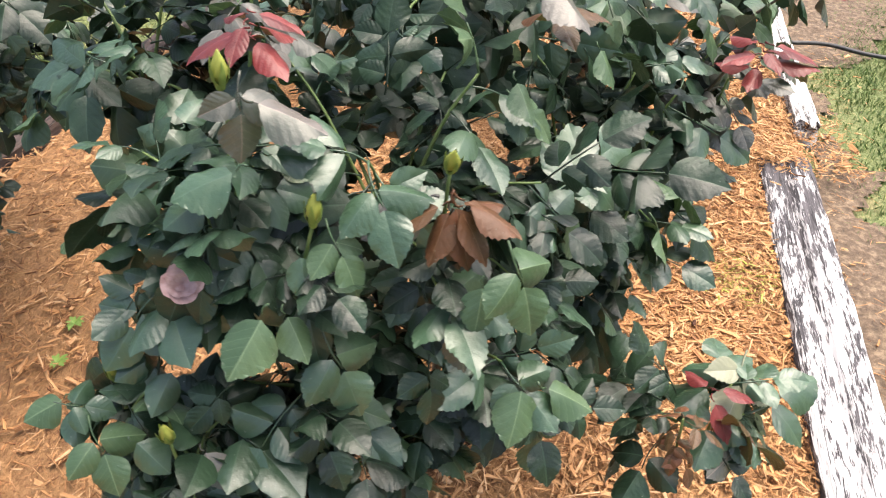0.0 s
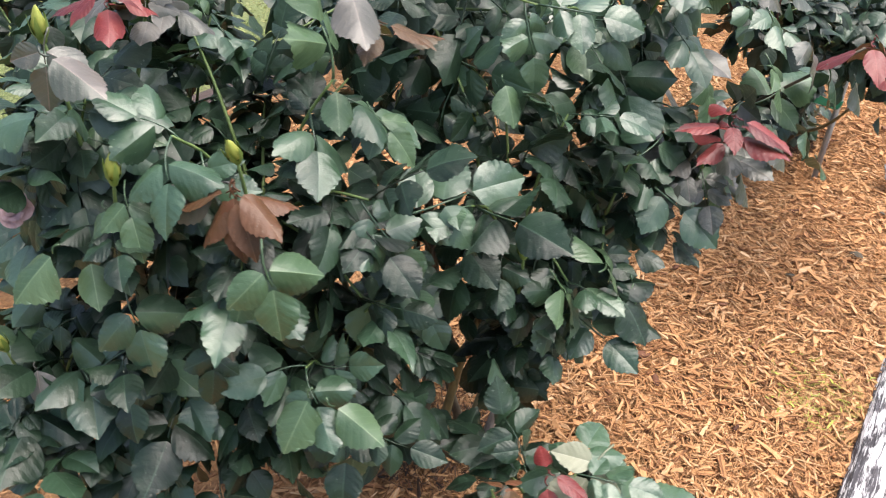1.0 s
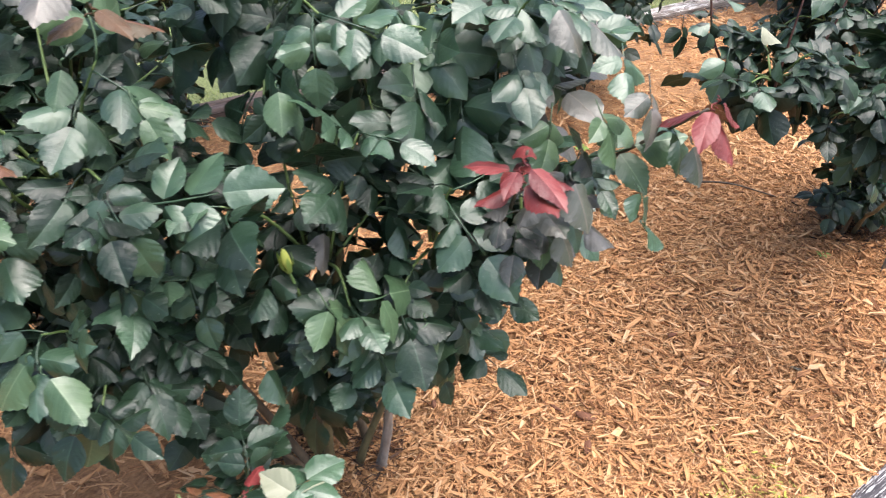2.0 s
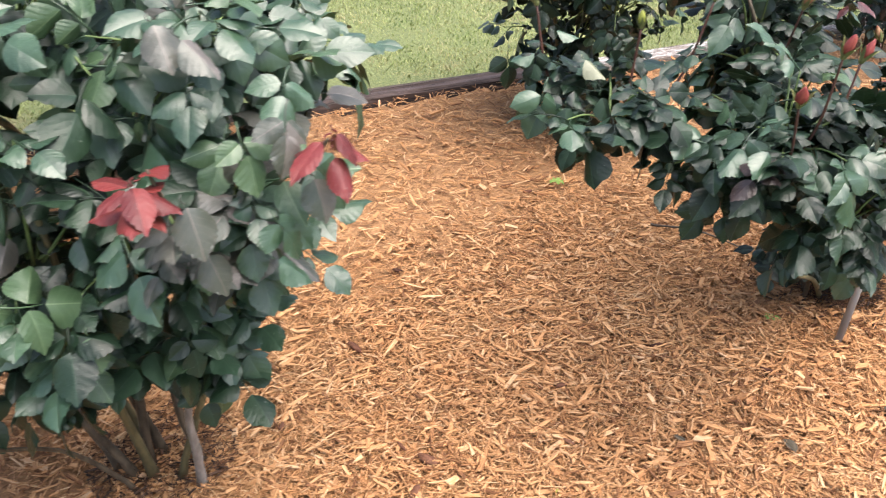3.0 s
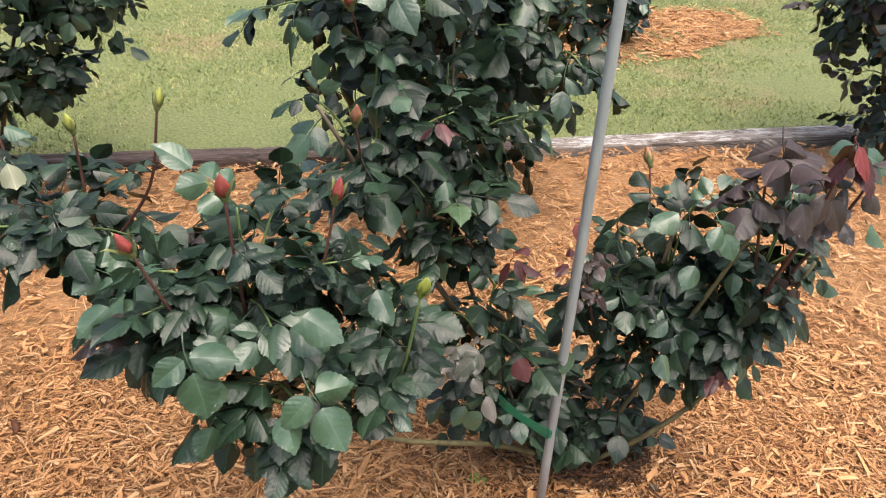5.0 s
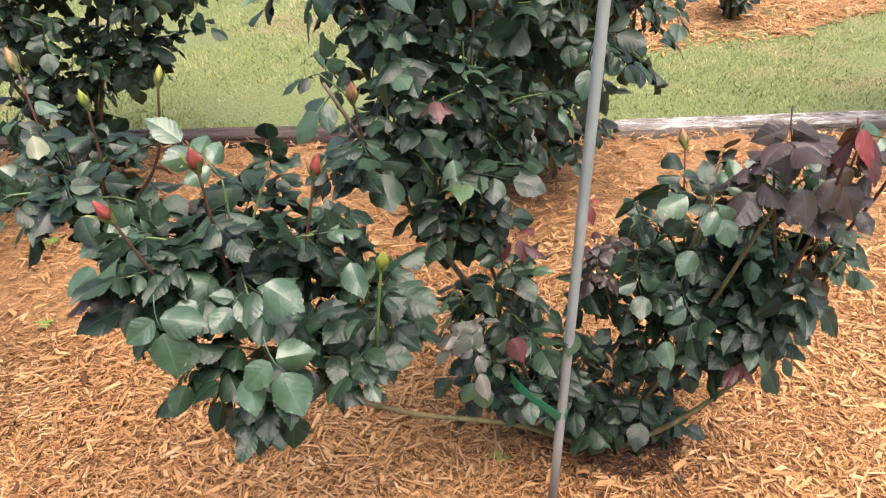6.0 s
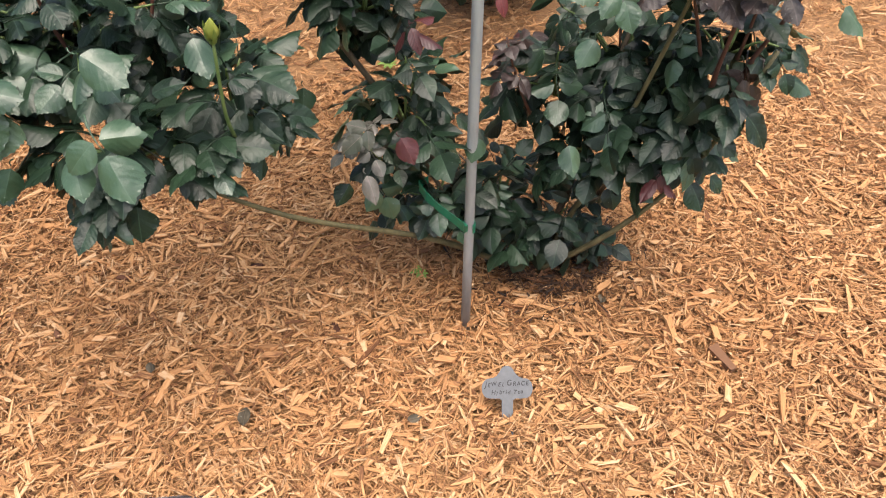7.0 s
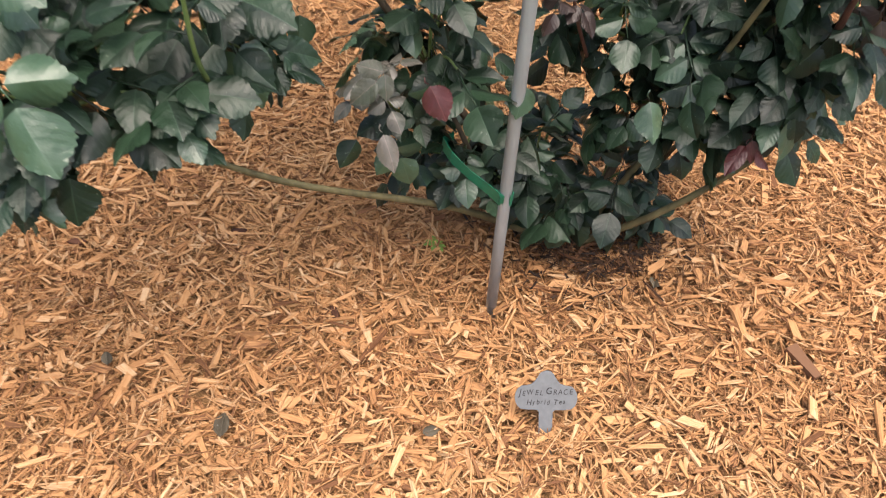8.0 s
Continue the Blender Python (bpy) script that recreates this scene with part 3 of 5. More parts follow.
# ---- rose buds ----
def bud_meshes(petal, sepal, size, spread):
    """A pointed bud of overlapping petals over a calyx whose five sepals stand off by spread."""
    n, rings = 10, [(0.0, 0.0030), (0.003, 0.0068), (0.010, 0.0094), (0.018, 0.0090), (0.026, 0.0068), (0.033, 0.0040), (0.038, 0.0012)]

    def lathe(rows, twist, lobes):
        verts, faces = [], []
        for i, (h, r) in enumerate(rows):
            for k in range(n):
                w = 2 * math.pi * k / n + twist * i
                rr = r * (1 + lobes * math.cos(2 * w + 0.8 * i))
                verts.append((size * rr * math.cos(w), size * rr * math.sin(w), size * (h + (0.0014 * math.sin(3 * w) if i > 3 else 0))))
        for i in range(len(rows) - 1):
            for k in range(n):
                q = (k + 1) % n
                faces.append((i * n + k, i * n + q, (i + 1) * n + q, (i + 1) * n + k))
        faces += [tuple(range(n))[::-1], tuple((len(rows) - 1) * n + k for k in range(n))]
        return verts, faces

    pv, pf = lathe([(h + 0.004, r) for h, r in rings], 0.30, 0.14)
    cv, cf = lathe([(-0.008, 0.0018), (-0.005, 0.0052), (0.0, 0.0060), (0.004, 0.0068), (0.005, 0.0040)], 0, 0.03)
    for k in range(5):
        w = 2 * math.pi * k / 5 + 0.4
        away = spread * (0.6 + 0.3 * (k % 3))
        b = len(cv)
        for h, r, hw in ((0.002, 0.0068, 0.0042), (0.009, 0.0102, 0.0046), (0.018, 0.0106 + 0.25 * away, 0.0034), (0.026, 0.0104 + 0.6 * away, 0.0020), (0.033 - 0.3 * away, 0.0090 + 1.1 * away, 0.0004)):
            for s in (-1, 0, 1):
                a = w + s * hw / r
                rr = r + (0.0007 if s == 0 else 0)
                cv.append((size * rr * math.cos(a), size * rr * math.sin(a), size * h))
        for i in range(4):
            for s in (0, 1):
                cf.append((b + 3 * i + s, b + 3 * i + s + 1, b + 3 * i + s + 4, b + 3 * i + s + 3))
    return mesh_of("bud", cv, cf, sepal), mesh_of("petals", pv, pf, petal)


def bloom_mesh():
    """A faded double bloom: rings of cupped, crumpled petals round a tight heart, facing +z."""
    verts, faces = [], []
    for ring, (count, reach, lift) in enumerate(((4, 0.023, 0.2), (4, 0.017, 0.8), (3, 0.010, 1.4))):
        for k in range(count):
            w, b = 2 * math.pi * (k + 0.45 * ring) / count, len(verts)
            for i in range(5):
                for j in range(5):
                    t, u = i / 4, j / 2 - 1
                    half = 0.62 * reach * math.sin(math.pi * (0.12 + 0.62 * t))
                    crumple = 0.0060 * noise.noise((9 * w + 3 * u, 4 * t, ring))
                    x, y = reach * t * (1 - 0.12 * u * u), u * half
                    z = lift * reach * t * (1.1 - 0.5 * t) + 0.25 * half * u * u + crumple
                    verts.append((x * math.cos(w) - y * math.sin(w), x * math.sin(w) + y * math.cos(w), z))
            faces += [(b + 5 * i + j, b + 5 * i + j + 1, b + 5 * i + j + 6, b + 5 * i + j + 5) for i in range(4) for j in range(4)]
    return mesh_of("blossom", verts, faces, PETAL_PINK)


BUDS = {
    "bud_green": bud_meshes(PETAL_YELLOW, BUD_GREEN, 0.86, 0.002),
    "bud_closed": bud_meshes(PETAL_YELLOW, SEPAL_GREEN, 0.72, 0.004),
    "bud_red": bud_meshes(PETAL_RED, SEPAL_GREEN, 0.95, 0.014),
    "bud_coral": bud_meshes(PETAL_CORAL, SEPAL_GREEN, 0.92, 0.006),
}
BUD_LABEL = {"bud_green": "closed yellow-green rose bud", "bud_closed": "small closed green rose bud", "bud_red": "opening red rose bud", "bud_coral": "coral and green rose bud"}


# ---- rose bushes ----
def rose_bush(label, base, canes, clumps, tips, seed, face, extra=(), big=1.0, core=0.5, solo=290, sparse=5.6, fine=True, bloom=None):
    """base: plan place; canes: (control points, radius, material); clumps: (centre, radii, leaves, leaf kinds);
    tips: (place, kind, size where it is not 1) of buds and young shoots; face: the way of the path, whose side carries the single leaves."""
    rng = random.Random(seed)
    origin = Vector((base[0], base[1], bed_z(*base)))
    root = tagged(new("rose_bush"), label, "rose bush", "rose bushes in the bed")
    root.matrix_basis = Matrix.Translation(origin)
    for ctrl, radius, mat in canes:
        pts = [p - origin for p in curve_points(ctrl, 6)]
        pts[0] = pts[0] - Vector((0, 0, 0.02))
        n = len(pts)
        radii = [radius * (1 - 0.55 * i / (n - 1)) * (1.35 if i == 0 else 1) for i in range(n)]
        v, f = tube_geo(pts, radii, 7, 0.10, rng)
        child(new("cane", mesh_of("cane", v, f, mat)), root)
    leaves, tw_v, tw_f, stems = [], [], [], []

    def twig(pts, r0, r1):
        v, f = tube_geo([p - origin for p in pts], [r0 + (r1 - r0) * i / (len(pts) - 1) for i in range(len(pts))], 4)
        b = len(tw_v)
        tw_v.extend(v)
        tw_f.extend(tuple(b + k for k in g) for g in f)

    for centre, radii, count, kinds in clumps:
        c, r = Vector(centre), Vector(radii)
        shoots = max(2, round(count / sparse))
        names, weights = zip(*kinds)
        for i in range(shoots):
            zz = 1.0 - 1.80 * (i + 0.5) / shoots + rng.uniform(-0.1, 0.1)
            zz = max(-0.85, min(1.0, zz))
            w = i * 2.39996 + rng.uniform(-0.4, 0.4)
            h = math.sqrt(max(0.0, 1 - zz * zz))
            d = Vector((h * math.cos(w), h * math.sin(w), zz))
            end = c + Vector((r.x * d.x, r.y * d.y, r.z * d.z)) * rng.uniform(0.78, 1.02)
            start = c + Vector((r.x * d.x * 0.1, r.y * d.y * 0.1, -0.30 * r.z))
            mid = start.lerp(end, 0.55) + Vector((0, 0, 0.12 * r.z))
            pts = curve_points([start, mid, end], 4)
            twig(pts, 0.0030, 0.0016)
            out = Vector((d.x, d.y, 0.35 * d.z + 0.15)).normalized()
            turn = rng.uniform(0, 6.28)
            for k in range(5):
                s = 0.34 + 0.66 * k / 4
                q = pts[min(len(pts) - 1, round(s * (len(pts) - 1)))]
                t = (pts[-1] - pts[-3]).normalized()
                turn += 2.4 + rng.uniform(-0.4, 0.4)
                a = t.orthogonal().normalized()
                b = t.cross(a)
                radial = math.cos(turn) * a + math.sin(turn) * b
                way = 0.75 * radial + 0.25 * t + 0.55 * out + Vector((0, 0, rng.uniform(-0.55, 0.20) if k > 2 else rng.uniform(-1.1, -0.1)))
                up = Vector((rng.uniform(-0.45, 0.45), rng.uniform(-0.45, 0.45), 1.0 if k > 2 else 0.5)) + (0.6 if k > 2 else 0.95) * out
                # Low and inner leaves favour the first, mostly darkest kind: shade put into colour.
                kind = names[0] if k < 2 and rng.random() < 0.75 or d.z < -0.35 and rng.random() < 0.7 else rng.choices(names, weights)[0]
                shape = rng.choice((0, 1, 2, 3, 4, 5, 6, 5, 6, 7, 8)) if kind not in ("red",) else 10 + rng.randrange(3)
                leaves.append((q, way, up, big * (rng.uniform(0.70, 1.05) if rng.random() < 0.75 else rng.uniform(1.05, 1.28)), kind, shape))
        # Core leaves all take the first kind, usually dark to imitate shade inside the bush.
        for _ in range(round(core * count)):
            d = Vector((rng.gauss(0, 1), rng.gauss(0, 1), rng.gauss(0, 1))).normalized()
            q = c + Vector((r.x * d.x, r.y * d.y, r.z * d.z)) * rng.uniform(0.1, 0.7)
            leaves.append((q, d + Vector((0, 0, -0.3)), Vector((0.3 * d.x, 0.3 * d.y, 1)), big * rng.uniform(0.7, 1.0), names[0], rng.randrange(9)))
    for place, kind, *scale in tips:
        grow = scale[0] if scale else 1.0
        p = Vector(place)
        near = min(clumps, key=lambda cl: (Vector(cl[0]) - p).length)
        start = Vector(near[0]).lerp(p, 0.45) - Vector((0, 0, 0.12))
        if kind.startswith("bud"):
            knee = p - Vector((rng.uniform(-0.015, 0.015), rng.uniform(-0.015, 0.015), 0.08))
            pts = curve_points([start, start.lerp(knee, 0.6) + Vector((0, 0, 0.01)), p], 5)
            v, f = tube_geo([q - origin for q in pts], [0.0030 - 0.0010 * i / (len(pts) - 1) for i in range(len(pts))], 6)
            stems.append((v, f, SHOOT_GREEN if kind == "bud_green" else SHOOT_RED))
            for k in range(4):
                w = rng.uniform(0, 6.28)
                q = pts[5 + (k + 1) if k < 2 else 5 - k]
                leaves.append((q, Vector((math.cos(w), math.sin(w), 0.1)), Vector((0.3 * math.cos(w), 0.3 * math.sin(w), 1)), rng.uniform(0.55, 0.8), near[3][0][0], rng.randrange(7)))
            calyx, petals = BUDS[kind]
            lean = (pts[-1] - pts[-2]).to_track_quat("Z", "Y").to_matrix().to_4x4()
            bud = child(new("bud", calyx), root, Matrix.Translation(p - origin) @ lean @ pose(0, 0, 0, rng.uniform(-12, 12), rng.uniform(-12, 12), rng.uniform(0, 90)))
            tagged(bud, BUD_LABEL[kind])
            child(new("petals", petals), bud)
        else:
            pts = curve_points([start, start.lerp(p, 0.6) + Vector((0, 0, -0.02)), p], 4)
            v, f = tube_geo([q - origin for q in pts], [0.0032 - 0.0012 * i / (len(pts) - 1) for i in range(len(pts))], 5)
            stems.append((v, f, SHOOT_RED if kind in ("red", "purple") else SHOOT_GREEN))
            for k in range(6):
                w = k * 1.35 + rng.uniform(-0.3, 0.3)
                q = p.lerp(pts[-4], 0.16 * k)
                tilt = 0.55 if k < 2 else -0.10
                shape = 10 + rng.randrange(3) if kind in ("red", "bronze") else rng.randrange(9)
                hang = 0.75 if kind == "bronze" else 0.2
                leaves.append((q, Vector((math.cos(w), math.sin(w), tilt - hang)), Vector((0.5 * math.cos(w), 0.5 * math.sin(w), 1)), grow * rng.uniform(0.85, 1.2), kind, shape))
    for place, way, up, size, kind, shape in extra:
        leaves.append((Vector(place), Vector(way), Vector(up), size, kind, shape))
    for v, f, mat in stems:
        child(new("stem", mesh_of("stem", v, f, mat)), root)
    tagged(child(new("twig_growth", mesh_of("twig_growth", tw_v, tw_f, SHOOT_GREEN)), root), "thin green and brown twigs", kind="stuff")
    if bloom:
        tagged(child(new("blossom", bloom_mesh()), root, pose(*(Vector(bloom) - origin), 42, 0, 20)), "small faded pale pink rose blossom")
    side = Vector(face)
    leaves.sort(key=lambda e: -(e[0] - origin).dot(side))
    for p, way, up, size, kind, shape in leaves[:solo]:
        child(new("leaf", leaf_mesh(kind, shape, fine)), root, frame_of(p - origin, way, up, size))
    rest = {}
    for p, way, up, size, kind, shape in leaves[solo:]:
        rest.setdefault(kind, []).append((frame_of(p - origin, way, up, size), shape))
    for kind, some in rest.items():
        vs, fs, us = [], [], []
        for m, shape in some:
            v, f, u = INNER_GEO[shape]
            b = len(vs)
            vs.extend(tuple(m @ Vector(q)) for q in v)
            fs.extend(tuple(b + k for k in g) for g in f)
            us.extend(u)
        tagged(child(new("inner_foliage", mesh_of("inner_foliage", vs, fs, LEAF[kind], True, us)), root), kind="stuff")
    return root


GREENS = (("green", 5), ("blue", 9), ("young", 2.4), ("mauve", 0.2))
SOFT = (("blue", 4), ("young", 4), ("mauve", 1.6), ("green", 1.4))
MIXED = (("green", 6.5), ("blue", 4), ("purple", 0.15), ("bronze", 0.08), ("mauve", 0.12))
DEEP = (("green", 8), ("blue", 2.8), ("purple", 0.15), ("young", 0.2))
DUSK = (("green", 3), ("purple", 4), ("bronze", 1))

# first bush, with yellow-green buds: leaves that stand out on the sides towards the path
FRONT_HIGH = [
    leaf_at(-0.168, 0.804, 1.038, -65, 55, 150, 0.040, "blue", 16), leaf_at(-0.055, 0.765, 1.053, -60, 62, 50, 0.072, "mauve", 17),
    leaf_at(-0.110, 0.765, 1.030, -65, 30, -10, 0.052, "mauve", 8), leaf_at(-0.147, 0.735, 0.992, -70, 60, -75, 0.068, "blue", 16),
    leaf_at(-0.060, 0.800, 0.990, -60, 55, 70, 0.058, "blue", 17), leaf_at(-0.085, 0.845, 0.912, -60, 55, 75, 0.056, "blue", 5),
    leaf_at(-0.175, 0.740, 0.955, -65, 55, -60, 0.050, "blue", 16), leaf_at(0.166, 0.905, 1.004, -60, 52, 0, 0.050, "young", 17),
    leaf_at(0.190, 1.000, 0.920, -50, 50, 35, 0.058, "young", 6), leaf_at(-0.010, 1.110, 0.955, -60, 60, -80, 0.050, "young", 16),
    leaf_at(0.205, 0.896, 1.118, -60, 68, 10, 0.070, "mauve", 17), leaf_at(-0.440, 1.018, 0.962, -70, 60, -80, 0.062, "blue", 5)]
FRONT_LOW = [
    leaf_at(-0.114, 0.679, 0.828, -65, 50, -35, 0.074, "young", 16), leaf_at(-0.070, 0.723, 0.803, -60, 45, 5, 0.058, "young", 17),
    leaf_at(-0.013, 0.753, 0.871, -60, 50, 10, 0.056, "young", 6), leaf_at(-0.062, 0.750, 0.868, -65, 45, 5, 0.050, "blue", 16),
    leaf_at(0.030, 0.790, 0.920, -65, 62, -80, 0.076, "mauve", 17), leaf_at(0.178, 0.750, 0.838, -58, 42, 10, 0.062, "young", 5),
    leaf_at(0.125, 0.755, 0.830, -65, 38, -10, 0.056, "young", 16), leaf_at(0.105, 0.745, 0.780, -60, 30, 5, 0.062, "mauve", 14),
    leaf_at(-0.017, 0.729, 0.716, -60, 45, 15, 0.066, "blue", 5), leaf_at(0.173, 0.759, 0.653, -60, 48, -20, 0.074, "young", 16),
    leaf_at(0.243, 0.797, 0.652, -50, 52, 40, 0.074, "young", 17), leaf_at(0.070, 0.740, 0.690, -60, 40, -10, 0.055, "green", 6)]
FRONT_SKIRT = [
    leaf_at(-0.417, 0.740, 0.641, -65, 55, -70, 0.056, "young", 16), leaf_at(-0.367, 0.720, 0.633, -65, 55, -10, 0.050, "blue", 17),
    leaf_at(-0.313, 0.680, 0.601, -65, 55, 10, 0.058, "young", 5), leaf_at(-0.259, 0.690, 0.626, -65, 55, 40, 0.056, "blue", 16),
    leaf_at(-0.255, 0.740, 0.683, -65, 55, -40, 0.058, "blue", 17), leaf_at(-0.207, 0.720, 0.664, -65, 55, -60, 0.050, "green", 6),
    leaf_at(-0.182, 0.680, 0.622, -65, 55, 20, 0.050, "mauve", 16), leaf_at(-0.293, 0.760, 0.704, -65, 55, -75, 0.052, "blue", 17),
    leaf_at(-0.331, 0.730, 0.663, -65, 55, 70, 0.040, "blue", 5)]
FLANK = [
    leaf_at(0.200, 1.010, 0.685, -48, 45, -10, 0.046, "blue", 0), leaf_at(0.240, 1.000, 0.640, -45, 50, 20, 0.052, "blue", 1),
    leaf_at(0.160, 0.980, 0.720, -50, 45, -60, 0.046, "blue", 2), leaf_at(0.279, 1.120, 0.946, -20, 48, 0, 0.056, "young", 16),
    leaf_at(0.372, 1.241, 0.740, -10, 40, 0, 0.056, "blue", 17), leaf_at(0.398, 1.353, 0.511, 0, 36, 0, 0.052, "green", 8),
    leaf_at(0.269, 1.142, 0.931, 10, 50, 0, 0.058, "blue", 16), leaf_at(0.312, 1.145, 0.740, 10, 45, -40, 0.060, "mauve", 17),
    leaf_at(0.388, 1.112, 0.655, 10, 42, 10, 0.070, "young", 6), leaf_at(0.464, 1.202, 0.640, 10, 40, -5, 0.060, "young", 16)]
FAR_FLANK = [
    leaf_at(0.321, 1.041, 0.564, 0, 40, 0, 0.060, "blue", 17), leaf_at(0.410, 1.204, 0.700, 15, 48, 70, 0.076, "young", 7),
    leaf_at(0.593, 1.333, 0.859, 0, 45, 10, 0.068, "mauve", 16), leaf_at(0.649, 1.429, 0.801, 15, 45, 30, 0.055, "blue", 17),
    leaf_at(0.520, 1.360, 0.750, 10, 45, -10, 0.060, "young", 5), leaf_at(0.560, 1.360, 0.770, 10, 42, 15, 0.060, "mauve", 16),
    leaf_at(0.200, 1.030, 0.620, 0, 45, -40, 0.060, "young", 17), leaf_at(0.480, 0.900, 0.540, -40, 60, -60, 0.072, "pale", 8),
    leaf_at(0.534, 1.350, 1.062, 0, 58, 10, 0.060, "mauve", 16), leaf_at(0.567, 1.380, 1.055, 0, 58, 20, 0.060, "mauve", 17)]
RED_SHOOT = [
    leaf_at(0.600, 1.450, 0.930, 0, 45, -20, 0.056, "mauve", 6), leaf_at(0.630, 1.500, 0.880, 10, 40, 30, 0.052, "blue", 5),
    leaf_at(0.570, 1.420, 0.900, 0, 45, 0, 0.054, "young", 8), leaf_at(0.670, 1.460, 0.900, 0, 40, 10, 0.056, "mauve", 16),
    leaf_at(0.550, 1.470, 0.960, 10, 55, -40, 0.054, "blue", 7), leaf_at(0.620, 1.440, 0.820, 5, 38, 20, 0.050, "blue", 6),
    leaf_at(0.480, 1.400, 0.860, 0, 45, -30, 0.056, "young", 5)]
BRONZE_TIP = [((0.095, 0.805, 0.955 - 0.004 * k), (math.cos(a), math.sin(a), -h), (0.6 * math.cos(a), 0.6 * math.sin(a), 0.8), s, "bronze", 13 + k % 2)
              for k, (a, h, s) in enumerate(((-1.2, 1.5, 1.0), (-0.3, 0.25, 1.0), (-0.75, 0.9, 0.9), (-2.2, 0.9, 0.9), (-2.9, 0.1, 0.85), (0.6, 0.1, 0.8), (-1.7, 2.2, 0.8)))]

